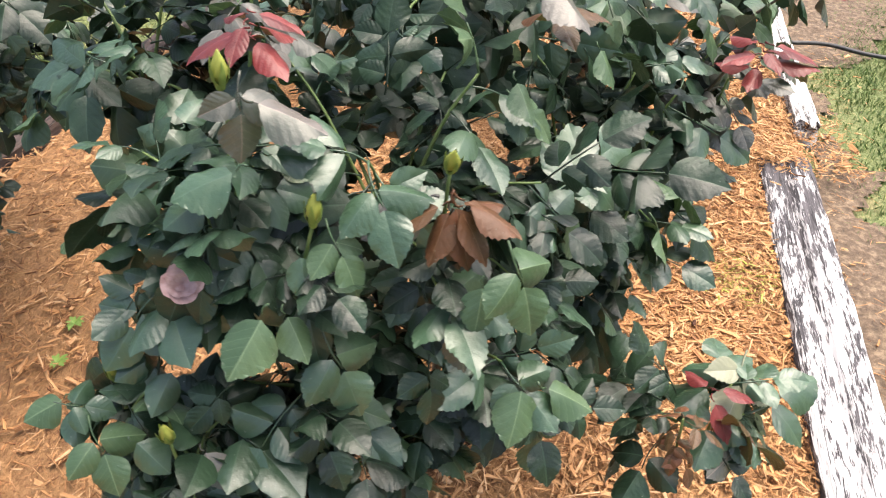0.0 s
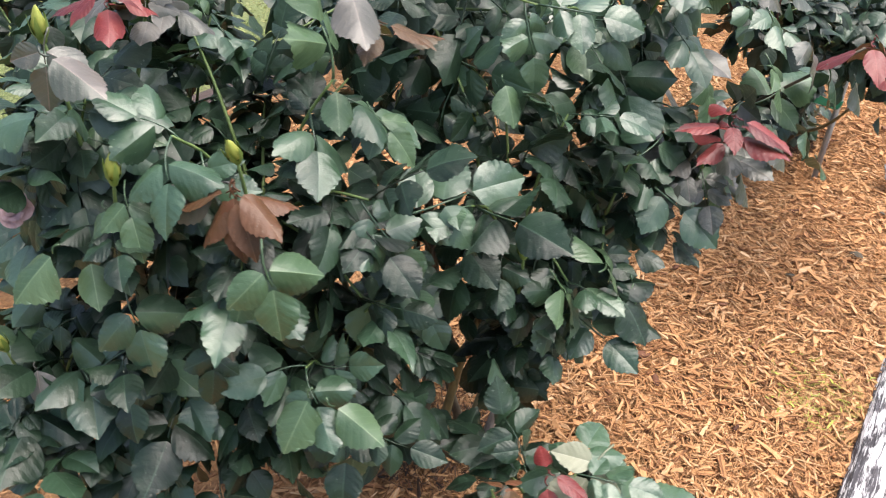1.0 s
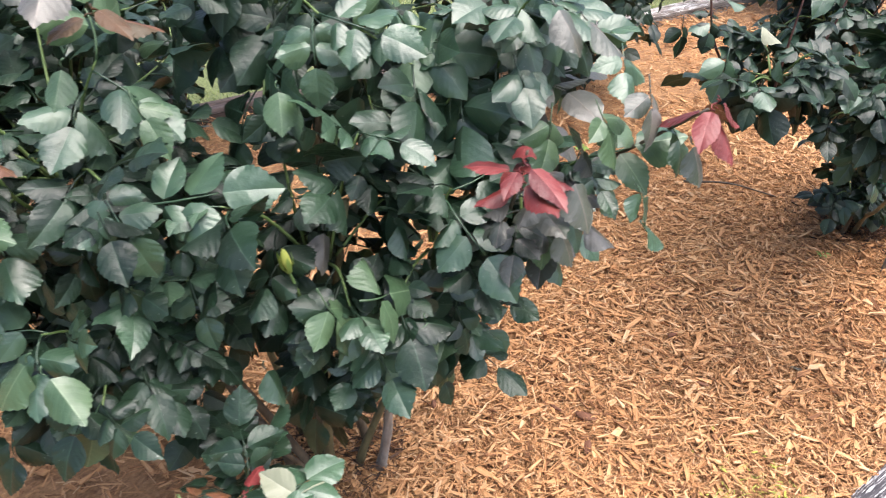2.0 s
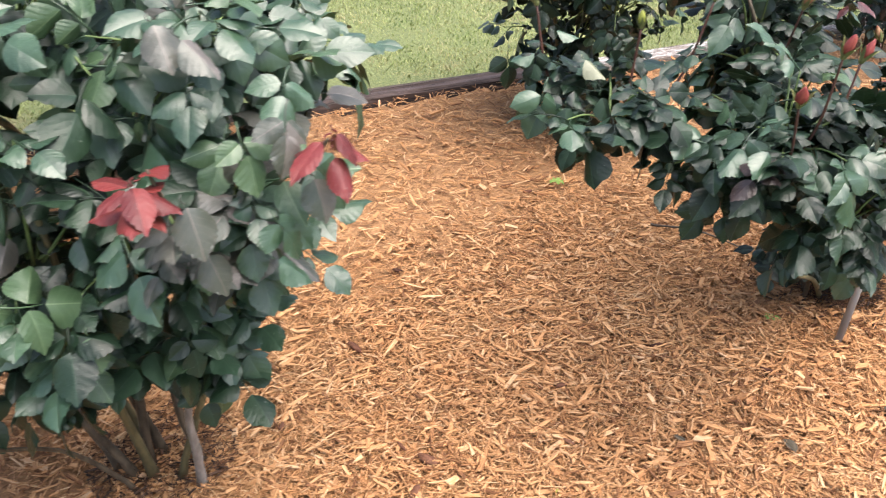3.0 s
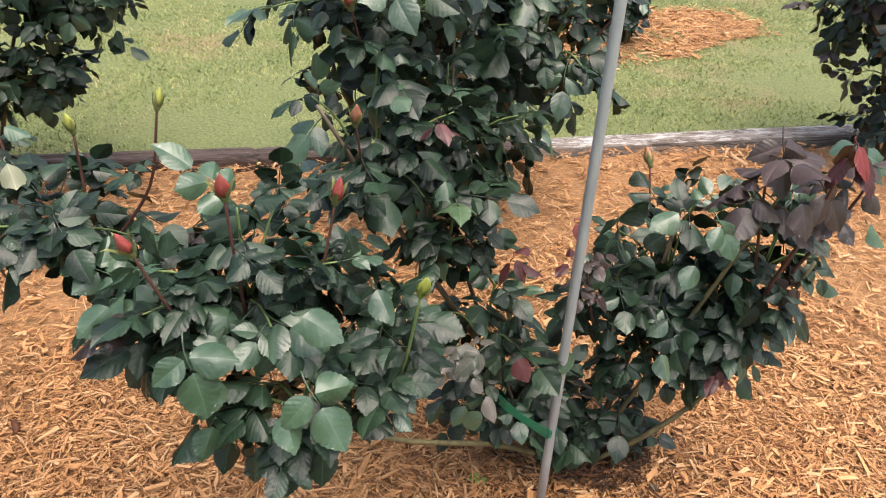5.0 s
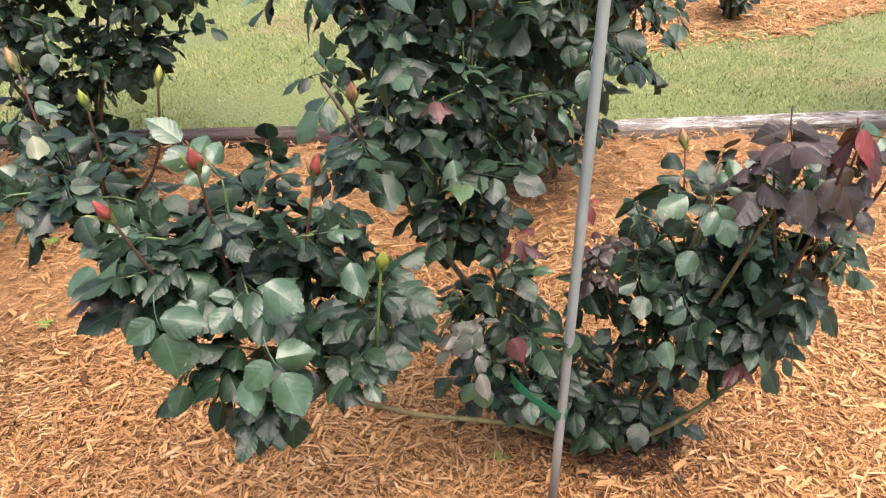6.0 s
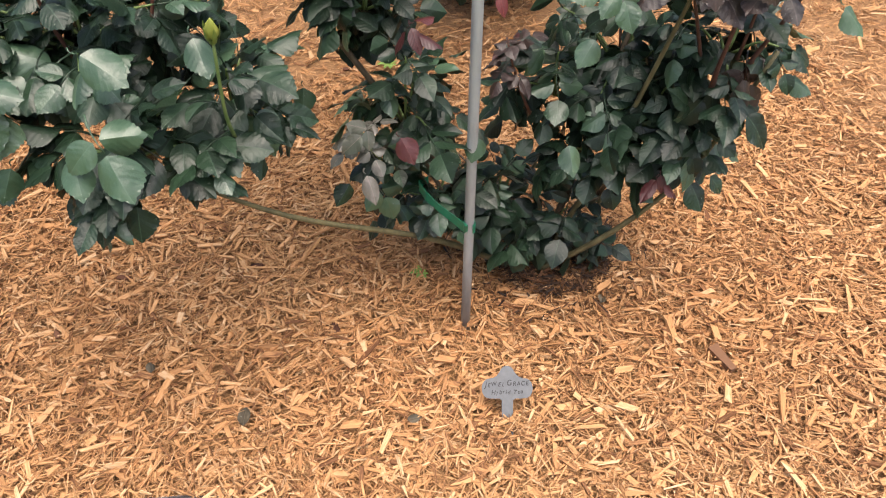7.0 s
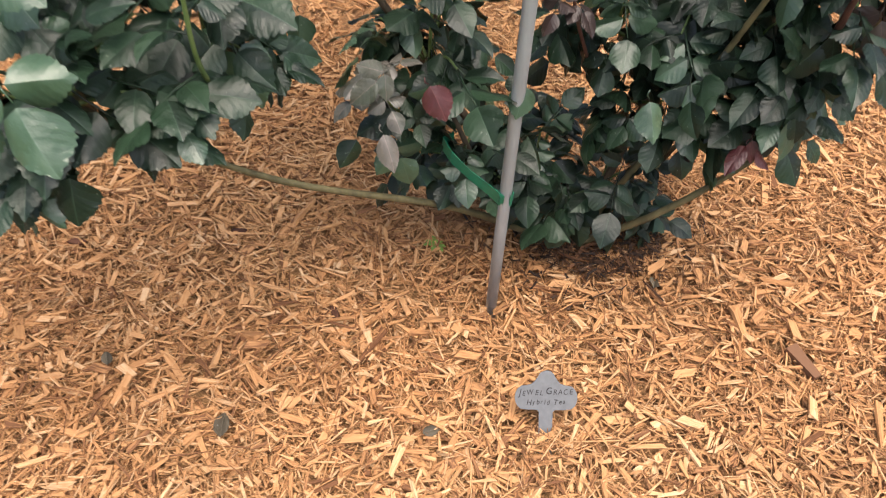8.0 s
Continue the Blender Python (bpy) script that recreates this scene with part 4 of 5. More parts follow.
rose_bush(
    "tall dense green rose bush with yellow-green buds and red young shoots", (0.06, 1.27),
    [([(-0.03, 1.32, 0), (-0.05, 1.27, 0.25), (-0.12, 1.20, 0.7)], 0.010, CANE),
     ([(0.02, 1.34, 0), (0.03, 1.30, 0.2), (0.10, 1.20, 0.7)], 0.012, OLD_CANE),
     ([(0.09, 1.40, 0), (0.06, 1.38, 0.2), (-0.02, 1.44, 0.7)], 0.011, OLD_CANE),
     ([(0.06, 1.27, 0), (0.02, 1.15, 0.3), (-0.05, 0.95, 0.75)], 0.011, OLD_CANE),
     ([(0.08, 1.30, 0), (0.16, 1.25, 0.35), (0.30, 1.20, 0.80)], 0.011, CANE),
     ([(0.05, 1.30, 0), (0.05, 1.33, 0.4), (0.0, 1.40, 0.95)], 0.012, OLD_CANE),
     ([(0.10, 1.26, 0), (0.14, 1.14, 0.22), (0.30, 0.96, 0.45)], 0.006, OLD_CANE),
     ([(0.03, 1.25, 0), (-0.10, 1.15, 0.3), (-0.28, 1.05, 0.7)], 0.011, OLD_CANE),
     ([(0.16, 1.375, 0), (0.185, 1.372, 0.12), (0.21, 1.37, 0.27), (0.30, 1.42, 0.60)], 0.012, GREY_CANE),
     ([(0.12, 1.34, 0), (0.18, 1.45, 0.35), (0.24, 1.62, 0.85)], 0.009, CANE),
     ([(0.30, 1.35, 0.55), (0.44, 1.36, 0.74), (0.52, 1.31, 0.92)], 0.0045, OLD_CANE),
     ([(0.28, 1.45, 0.60), (0.48, 1.50, 0.80), (0.66, 1.48, 0.97)], 0.0045, OLD_CANE)],
    [((0.00, 0.95, 0.86), (0.25, 0.19, 0.19), 78, GREENS),
     ((-0.11, 0.85, 0.64), (0.17, 0.12, 0.14), 38, GREENS),
     ((0.10, 0.93, 0.62), (0.19, 0.14, 0.16), 46, GREENS),
     ((0.27, 1.18, 0.76), (0.14, 0.18, 0.21), 40, GREENS),
     ((0.37, 1.30, 0.75), (0.09, 0.13, 0.13), 15, GREENS),
     ((0.25, 1.36, 0.46), (0.11, 0.10, 0.12), 26, GREENS),
     ((0.38, 1.45, 0.74), (0.12, 0.10, 0.15), 16, SOFT),
     ((0.46, 1.44, 0.82), (0.09, 0.08, 0.08), 9, SOFT),
     ((0.31, 1.20, 0.54), (0.10, 0.10, 0.10), 16, GREENS),
     ((0.16, 1.66, 0.92), (0.13, 0.13, 0.16), 26, SOFT),
     ((-0.25, 0.75, 0.57), (0.13, 0.09, 0.08), 24, GREENS),
     ((-0.22, 0.76, 0.50), (0.16, 0.08, 0.06), 26, GREENS),
     ((-0.33, 0.78, 0.62), (0.06, 0.06, 0.05), 8, GREENS),
     ((-0.06, 0.83, 0.47), (0.18, 0.10, 0.08), 24, GREENS),
     ((0.34, 1.45, 0.98), (0.10, 0.12, 0.14), 18, SOFT),
     ((0.05, 1.28, 1.04), (0.31, 0.24, 0.17), 64, GREENS),
     ((0.27, 1.48, 0.96), (0.20, 0.18, 0.19), 34, SOFT),
     ((-0.04, 1.50, 0.88), (0.24, 0.19, 0.25), 44, GREENS),
     ((-0.22, 1.06, 0.86), (0.13, 0.18, 0.17), 36, GREENS),
     ((-0.19, 0.84, 0.92), (0.09, 0.08, 0.10), 20, GREENS),
     ((-0.02, 1.10, 0.48), (0.22, 0.18, 0.14), 40, GREENS),
     ((0.43, 0.92, 0.50), (0.11, 0.09, 0.07), 14, (("green", 3), ("blue", 4), ("mauve", 1.5), ("bronze", 1))),
     ((0.28, 1.45, 0.50), (0.08, 0.07, 0.12), 18, SOFT),
     ((-0.34, 1.08, 0.97), (0.12, 0.14, 0.13), 40, GREENS),
     ((-0.26, 0.86, 0.84), (0.08, 0.07, 0.09), 16, SOFT)],
    [((-0.13, 0.79, 1.075), "bud_green"), ((-0.05, 0.77, 0.93), "bud_green"), ((0.09, 0.82, 0.97), "bud_green"), ((-0.226, 0.68, 0.676), "bud_green"),
     ((0.33, 1.075, 0.76), "bud_green"), ((0.21, 1.16, 0.88), "bud_green"), ((-0.36, 0.82, 0.62), "bud_green"),
     ((-0.14, 0.98, 1.14), "mauve", 0.7), ((0.48, 0.92, 0.57), "blue", 0.8), ((0.40, 0.84, 0.58), "bronze", 0.6),
     ((0.50, 1.33, 0.84), "mauve", 0.7), ((0.47, 1.45, 0.80), "mauve", 0.75), ((0.32, 1.56, 0.88), "mauve"), ((0.39, 1.54, 0.72), "blue", 0.85)],
    21, (0.75, -0.65, 0.1),
    FRONT_HIGH + FRONT_LOW + FRONT_SKIRT + FLANK + FAR_FLANK + RED_SHOOT + BRONZE_TIP
    + whorl(0.53, 1.29, 0.920, "red", 0.95, 10, 0.30, 1) + whorl(0.667, 1.482, 0.99, "red", 0.9, 6, 0.8, 2) + whorl(-0.122, 0.88, 1.115, "red", 0.85, 7, 0.45, 3) + whorl(0.195, 0.95, 1.10, "bronze", 0.8, 4, 0.5, 10) + whorl(0.45, 0.90, 0.58, "red", 0.8, 3, 0.8, 4), big=0.93, core=0.5, bloom=(-0.19, 0.735, 0.868))

# second bush, spreading in front of the stake: its arm towards the path, the low middle and the other arm
ARM_TIP = [
    leaf_at(0.437, 1.987, 0.776, -20, 38, -20, 0.060, "blue", 5), leaf_at(0.480, 2.020, 0.785, -20, 35, 0, 0.050, "green", 16),
    leaf_at(0.510, 2.084, 0.801, -20, 32, 10, 0.050, "green", 17), leaf_at(0.328, 2.013, 0.818, -20, 22, 0, 0.050, "green", 6),
    leaf_at(0.409, 2.141, 0.668, -15, 28, -20, 0.050, "green", 16), leaf_at(0.764, 2.178, 0.778, -15, 50, -50, 0.055, "blue", 17),
    leaf_at(0.639, 2.204, 0.590, -15, 30, -30, 0.055, "green", 5), leaf_at(0.692, 2.233, 0.604, -10, 30, 0, 0.055, "green", 16),
    leaf_at(0.751, 2.312, 0.490, -10, 30, -20, 0.055, "green", 17), leaf_at(0.868, 2.291, 0.710, -10, 38, 10, 0.066, "blue", 8)]
ARM = [
    leaf_at(0.851, 2.296, 0.692, 0, 42, -10, 0.062, "blue", 16), leaf_at(0.915, 2.389, 0.657, 0, 46, 0, 0.055, "blue", 17),
    leaf_at(0.931, 2.443, 0.662, 0, 48, 20, 0.066, "blue", 7), leaf_at(0.884, 2.431, 0.553, 0, 32, 0, 0.055, "green", 16),
    leaf_at(0.873, 2.288, 0.634, 0, 32, -30, 0.050, "green", 17), leaf_at(0.758, 2.607, 0.577, 0, 40, 15, 0.055, "blue", 6),
    leaf_at(0.870, 2.450, 0.775, 0, 58, 60, 0.064, "blue", 16), leaf_at(0.800, 2.550, 0.740, 0, 50, 10, 0.056, "blue", 17),
    leaf_at(0.790, 2.382, 0.685, 0, 45, -40, 0.055, "blue", 6), leaf_at(0.489, 2.654, 0.471, 0, 35, 0, 0.050, "green", 16)]
MIDDLE = [
    leaf_at(0.721, 2.811, 0.501, 0, 45, 30, 0.048, "wine", 16), leaf_at(0.665, 2.726, 0.487, 0, 50, -60, 0.048, "mauve", 6),
    leaf_at(0.737, 2.747, 0.446, 0, 42, 10, 0.050, "mauve", 14), leaf_at(0.568, 2.802, 0.491, 0, 45, 0, 0.046, "blue", 17),
    leaf_at(0.581, 2.782, 0.278, 0, 35, 20, 0.052, "blue", 5), leaf_at(0.662, 2.928, 0.444, 0, 40, -10, 0.046, "blue", 16),
    leaf_at(0.478, 2.764, 0.721, 0, 42, 0, 0.060, "blue", 17), leaf_at(0.560, 2.860, 0.230, 0, 30, -30, 0.050, "green", 5),
    leaf_at(0.560, 2.930, 0.180, 0, 35, 10, 0.050, "green", 16), leaf_at(0.590, 2.700, 0.330, 0, 32, -40, 0.050, "green", 17)]
OTHER_ARM = [
    leaf_at(0.815, 3.109, 0.738, 0, 52, 20, 0.046, "blue", 5), leaf_at(0.787, 3.065, 0.674, 0, 45, -30, 0.046, "blue", 16),
    leaf_at(0.773, 3.061, 0.479, -10, 42, 5, 0.052, "blue", 17), leaf_at(0.829, 3.295, 0.768, 0, 45, 30, 0.060, "purple", 5),
    leaf_at(0.744, 3.344, 0.538, 0, 28, 5, 0.060, "purple", 14), leaf_at(0.720, 3.456, 0.529, 0, 40, 50, 0.050, "blue", 17),
    leaf_at(0.782, 3.216, 0.824, 0, 42, -10, 0.066, "purple", 7), leaf_at(0.860, 3.200, 0.790, 0, 45, 10, 0.060, "purple", 16),
    leaf_at(0.800, 3.386, 0.836, 0, 62, 80, 0.064, "blue", 5), leaf_at(0.770, 3.440, 0.740, 0, 45, 40, 0.054, "purple", 16),
    leaf_at(0.760, 3.485, 0.659, 0, 40, 30, 0.056, "blue", 17), leaf_at(0.720, 3.369, 0.515, -10, 25, 10, 0.060, "purple", 7),
    leaf_at(0.780, 3.360, 0.760, 0, 50, -20, 0.050, "purple", 14), leaf_at(0.660, 3.095, 0.708, 0, 60, -70, 0.060, "blue", 16)]

rose_bush(
    "wide open rose bush with dark grey-green leaves and red buds", (0.48, 3.06),
    [([(0.50, 3.05, 0), (0.56, 2.86, 0.17), (0.64, 2.60, 0.34), (0.72, 2.40, 0.55)], 0.0074, CANE),
     ([(0.46, 3.04, 0), (0.46, 2.88, 0.30), (0.46, 2.70, 0.62), (0.42, 2.55, 0.9)], 0.0078, OLD_CANE),
     ([(0.46, 3.04, 0), (0.42, 2.90, 0.30), (0.36, 2.82, 0.62), (0.24, 2.86, 1.00)], 0.0062, OLD_CANE),
     ([(0.52, 3.08, 0), (0.62, 3.20, 0.17), (0.68, 3.32, 0.36), (0.72, 3.40, 0.60)], 0.0074, CANE),
     ([(0.50, 3.10, 0), (0.52, 3.14, 0.20), (0.50, 3.22, 0.45), (0.45, 3.30, 0.66)], 0.009, OLD_CANE),
     ([(0.48, 3.00, 0), (0.52, 2.92, 0.18), (0.56, 2.84, 0.40)], 0.007, OLD_CANE),
     ([(0.50, 3.10, 0), (0.60, 3.19, 0.35), (0.76, 3.24, 0.78)], 0.007, CANE),
     ([(0.72, 3.30, 0.56), (0.80, 3.28, 0.74), (0.87, 3.25, 0.92)], 0.004, SHOOT_RED),
     ([(0.70, 3.36, 0.56), (0.76, 3.40, 0.73), (0.81, 3.40, 0.87)], 0.004, SHOOT_RED),
     ([(0.46, 3.19, 0), (0.50, 3.215, 0.10), (0.52, 3.22, 0.22), (0.50, 3.24, 0.42)], 0.0075, CANE)],
    [((0.67, 2.38, 0.75), (0.15, 0.20, 0.11), 84, MIXED),
     ((0.80, 2.42, 0.63), (0.09, 0.14, 0.08), 40, MIXED),
     ((0.70, 2.56, 0.63), (0.07, 0.07, 0.10), 24, MIXED),
     ((0.61, 2.28, 0.71), (0.09, 0.09, 0.07), 24, MIXED),
     ((0.48, 2.13, 0.79), (0.11, 0.12, 0.07), 30, MIXED),
     ((0.51, 2.83, 0.46), (0.09, 0.07, 0.13), 38, MIXED),
     ((0.30, 2.82, 0.78), (0.15, 0.19, 0.15), 56, MIXED),
     ((0.50, 3.11, 0.47), (0.08, 0.07, 0.13), 26, DEEP),
     ((0.60, 3.26, 0.46), (0.09, 0.11, 0.10), 34, DEEP),
     ((0.38, 2.66, 0.80), (0.14, 0.15, 0.22), 64, MIXED),
     ((0.22, 2.74, 1.04), (0.20, 0.27, 0.21), 105, MIXED),
     ((0.16, 3.08, 0.92), (0.16, 0.21, 0.26), 85, MIXED),
     ((0.50, 3.24, 0.52), (0.14, 0.14, 0.17), 52, DEEP),
     ((0.65, 3.35, 0.60), (0.09, 0.10, 0.11), 36, DEEP),
     ((0.46, 3.02, 0.20), (0.08, 0.09, 0.09), 26, DEEP),
     ((0.50, 2.88, 0.24), (0.08, 0.08, 0.08), 24, DEEP),
     ((0.50, 3.13, 0.14), (0.09, 0.10, 0.07), 26, DEEP),
     ((0.55, 3.17, 0.35), (0.08, 0.09, 0.06), 18, DEEP),
     ((0.66, 3.29, 0.45), (0.05, 0.05, 0.05), 14, DEEP),
     ((0.62, 3.28, 0.37), (0.06, 0.08, 0.05), 20, DEEP),
     ((0.44, 2.78, 0.64), (0.07, 0.06, 0.10), 34, DEEP)],
    [((0.703, 2.511, 0.865), "bud_red"), ((0.75, 2.36, 0.918), "bud_red"), ((0.766, 2.24, 0.868), "bud_red"), ((0.337, 3.279, 0.65), "bud_coral"),
     ((0.87, 2.58, 0.80), "bud_green"), ((0.52, 2.59, 0.90), "bud_coral"), ((0.346, 2.055, 0.954), "bud_coral"), ((0.53, 2.30, 0.965), "bud_closed"), ((0.48, 2.18, 0.925), "bud_closed"), ((0.25, 3.30, 1.10), "bud_coral"), ((0.40, 2.62, 1.05), "bud_red"),
     ((0.76, 3.20, 0.86), "purple", 0.8), ((0.78, 3.33, 0.84), "purple", 0.8), ((0.58, 3.00, 0.60), "purple", 0.5), ((0.60, 2.74, 0.49), "mauve", 0.5)],
    22, (1, -0.1, 0.05),
    [leaf_at(0.475, 2.085, 0.865, -15, 60, 20, 0.050, "pale", 15), leaf_at(0.360, 2.020, 0.865, -30, 70, -80, 0.044, "blue", 16), leaf_at(0.390, 2.095, 0.900, -20, 65, 70, 0.044, "blue", 17), leaf_at(0.375, 2.030, 0.835, -30, 35, -10, 0.042, "green", 5)] + ARM_TIP + ARM + MIDDLE + OTHER_ARM
    + whorl(0.87, 3.245, 0.93, "red", 0.75, 2, 1.1, 5) + whorl(0.865, 3.26, 0.915, "wine", 0.85, 3, 1.3, 11) + whorl(0.52, 3.0, 0.66, "red", 0.55, 2, 1.2, 12) + whorl(0.60, 2.84, 0.66, "wine", 0.7, 4, 1.0, 6) + whorl(0.54, 2.72, 0.90, "wine", 0.7, 4, 0.9, 7)
    + whorl(0.70, 3.25, 0.38, "wine", 0.7, 4, 1.2, 8) + whorl(0.44, 3.05, 0.52, "wine", 0.7, 4, 0.7, 9), big=0.80, core=0.5, sparse=6.4)


def plain_bush(label, base, reach, top, seed, kinds, tips=(), leaves=150, lift=0.0, skirt=1.0, heavy=()):
    """An upright rose bush further back: five canes and a crown of several clumps. lift: how much higher the crown hangs; skirt: the width of the growth below it; heavy: clumps on the side that has grown out furthest."""
    rng = random.Random(seed)
    x, y = base
    canes, clumps = [], []
    for k in range(5):
        w = 2 * math.pi * k / 5 + rng.uniform(-0.3, 0.3)
        ex, ey = x + 0.6 * reach * math.cos(w), y + 0.6 * reach * math.sin(w)
        canes.append(([(x + 0.03 * math.cos(w), y + 0.03 * math.sin(w), 0), (x + 0.25 * reach * math.cos(w), y + 0.25 * reach * math.sin(w), 0.35 * top), (ex, ey, 0.8 * top)], 0.010, OLD_CANE if k % 2 else CANE))
        clumps.append(((ex, ey, top * (rng.uniform(0.52, 0.72) + lift)), (0.48 * reach, 0.48 * reach, (0.28 - 0.6 * lift) * top), round(leaves / 7), kinds))
    clumps.append(((x, y, 0.88 * top), (0.55 * reach, 0.55 * reach, 0.22 * top), round(leaves / 7), kinds))
    clumps.append(((x, y, 0.34 * top), (0.66 * reach * skirt, 0.66 * reach * skirt, 0.20 * top), round(leaves / 7 * skirt), kinds))
    clumps.append(((x, y, 0.17 * top), (0.45 * reach * skirt, 0.45 * reach * skirt, 0.13 * top), round(leaves / 12 * skirt), kinds))
    clumps += [(centre, size, count, kinds) for centre, size, count in heavy]
    return rose_bush(label, base, canes, clumps, tips, seed, (1, -0.3, 0.1), big=0.88, fine=False)


plain_bush("upright dark green rose bush at the back of the bed", (-0.80, 3.27), 0.45, 1.12, 31, DEEP, leaves=540)
plain_bush("broad green rose bush near the dark edging timber", (-1.28, 1.70), 0.64, 1.20, 32, DEEP, leaves=720, lift=0.09, skirt=0.5,
           heavy=[((-1.16, 2.10, 0.84), (0.24, 0.25, 0.24), 170), ((-1.12, 1.96, 0.55), (0.16, 0.16, 0.14), 60)])
plain_bush("upright rose bush with purple-tinged dark leaves", (-0.60, 5.08), 0.42, 1.15, 33, DUSK, leaves=420)
plain_bush("small dark green rose bush on a mulch island", (-2.50, 4.98), 0.13, 0.40, 34, GREENS, [((-2.52, 4.86, 0.36), "bud_red")], 70)


# ---- stakes, tie and plant marker ----
def stake(base, lean, height, label):
    pts = [(base[0] + lean[0] * h, base[1] + lean[1] * h, h) for h in (-0.05, 0.2, 0.5, 0.8, 1.1, height)]
    v, f = tube_geo(pts, [0.0092] * 6, 16)
    ob = new("garden_stake", mesh_of("garden_stake", v, f, METAL))
    return tagged(ob, label, "stake", "metal garden stakes")


stake((0.647, 2.908), (0.02, 0.04), 1.55, "grey galvanised metal tube stake beside the rose")


def tie():
    """Green plastic tape: a loop round the stake and a band out to the canes."""
    sx, sy = 0.652, 2.919
    ring = [(sx + 0.0108 * math.cos(a), sy + 0.0108 * math.sin(a), 0.268) for a in [0.4 + 5.4 * k / 12 for k in range(13)]]
    path = [Vector(p) for p in ring] + [Vector((0.640, 2.900, 0.272)), Vector((0.615, 2.872, 0.288)), Vector((0.590, 2.850, 0.303)), Vector((0.560, 2.842, 0.306)), Vector((0.540, 2.862, 0.300))]
    verts, faces = [], []
    for i, p in enumerate(path):
        t = (path[min(i + 1, len(path) - 1)] - path[max(i - 1, 0)]).normalized()
        out = t.cross(Vector((0, 0, 1))).normalized() * 0.0006
        half = Vector((0.25, 0, 1)).normalized() * (0.0135 + 0.002 * math.sin(i * 1.7))
        for q in (p + out + half, p + out - half, p - out - half, p - out + half):
            verts.append(q)
    for i in range(len(path) - 1):
        for k in range(4):
            faces.append((4 * i + k, 4 * i + (k + 1) % 4, 4 * i + 4 + (k + 1) % 4, 4 * i + 4 + k))
    faces += [(3, 2, 1, 0), tuple(4 * (len(path) - 1) + k for k in range(4))]
    ob = new("plant_tie", mesh_of("plant_tie", verts, faces, TAPE, smooth=False))
    return tagged(ob, "bright green plastic tie tape round the metal stake", "plant tie")


tie()


def marker():
    """A grey plaque-shaped plant marker with a short foot, pushed into the mulch and leaning back."""
    root = tagged(new("plant_marker"), "grey plaque-shaped plant marker with handwritten black lettering", "plant marker")
    base, up = Vector((0.902, 2.938, 0.012)), Vector((-0.075, 0.014, 0.090)).normalized()
    right = Vector((0.19, 0.98, 0)).normalized()
    right = (right - right.dot(up) * up).normalized()
    normal = right.cross(up)
    root.matrix_basis = Matrix.Translation(base) @ Matrix((right, up, normal)).transposed().to_4x4() @ Matrix.Diagonal((0.89, 1, 1, 1))
    half = [(0.011, -0.03), (0.0115, 0.036), (0.015, 0.0395), (0.030, 0.0395)]
    half += [(0.036 + 0.016 * math.sin(a), 0.058 - 0.0185 * math.cos(a)) for a in [math.pi * k / 8 for k in range(1, 8)]]
    half += [(0.030, 0.0770), (0.0235, 0.0790), (0.0185, 0.0835)]
    half += [(0.0150 * math.cos(a), 0.0855 + 0.0135 * math.sin(a)) for a in [math.pi / 2 * k / 5 for k in range(1, 5)]]
    outline = half + [(0, 0.099)] + [(-x, y) for x, y in half[::-1]]
    bm = bmesh.new()
    front = bm.faces.new([bm.verts.new((x, y, 0)) for x, y in outline])
    solid = bmesh.ops.extrude_face_region(bm, geom=[front])
    bmesh.ops.translate(bm, verts=[g for g in solid["geom"] if isinstance(g, bmesh.types.BMVert)], vec=(0, 0, -0.0022))
    bmesh.ops.recalc_face_normals(bm, faces=bm.faces)
    part("plaque", bm, TAG_GREY, root)
    rng = random.Random(4)
    for words, size, first, y in (("JEWEL GRACE", 0.0112, 1.28, 0.0625), ("Hybrid Tea", 0.0108, 1.1, 0.0480)):
        verts, faces, pen = [], [], 0.0
        for k, letter in enumerate(words):
            cu = bpy.data.curves.new("lettering", "FONT")
            cu.body, cu.size, cu.extrude, cu.shear = letter, size * (first if k == 0 or words[k - 1] == " " else rng.uniform(0.92, 1.06)), 0.0002, 0.18
            tmp = bpy.data.objects.new("lettering", cu)
            scene.collection.objects.link(tmp)
            bpy.context.view_layer.update()
            me = bpy.data.meshes.new_from_object(tmp.evaluated_get(bpy.context.evaluated_depsgraph_get()))
            bpy.data.objects.remove(tmp)
            if letter == " ":
                pen += 0.34 * size
                continue
            turn, lift, b = radians(rng.uniform(-7, 7)), rng.uniform(-0.0006, 0.0006), len(verts)
            for v in me.vertices:
                verts.append((pen + v.co.x * math.cos(turn) - v.co.y * math.sin(turn), lift + v.co.x * math.sin(turn) + v.co.y * math.cos(turn), v.co.z))
            faces += [tuple(b + i for i in p.vertices) for p in me.polygons]
            pen += max(v.co.x for v in me.vertices) + 0.10 * size
        verts = [(x - pen / 2, u, z) for x, u, z in verts]
        ob = child(new("lettering", mesh_of("lettering", verts, faces, INK, smooth=False)), root, pose(0, y, 0.0004, 0, 0, 1.5))
        tagged(ob, "black handwritten lettering")
    return root


marker()


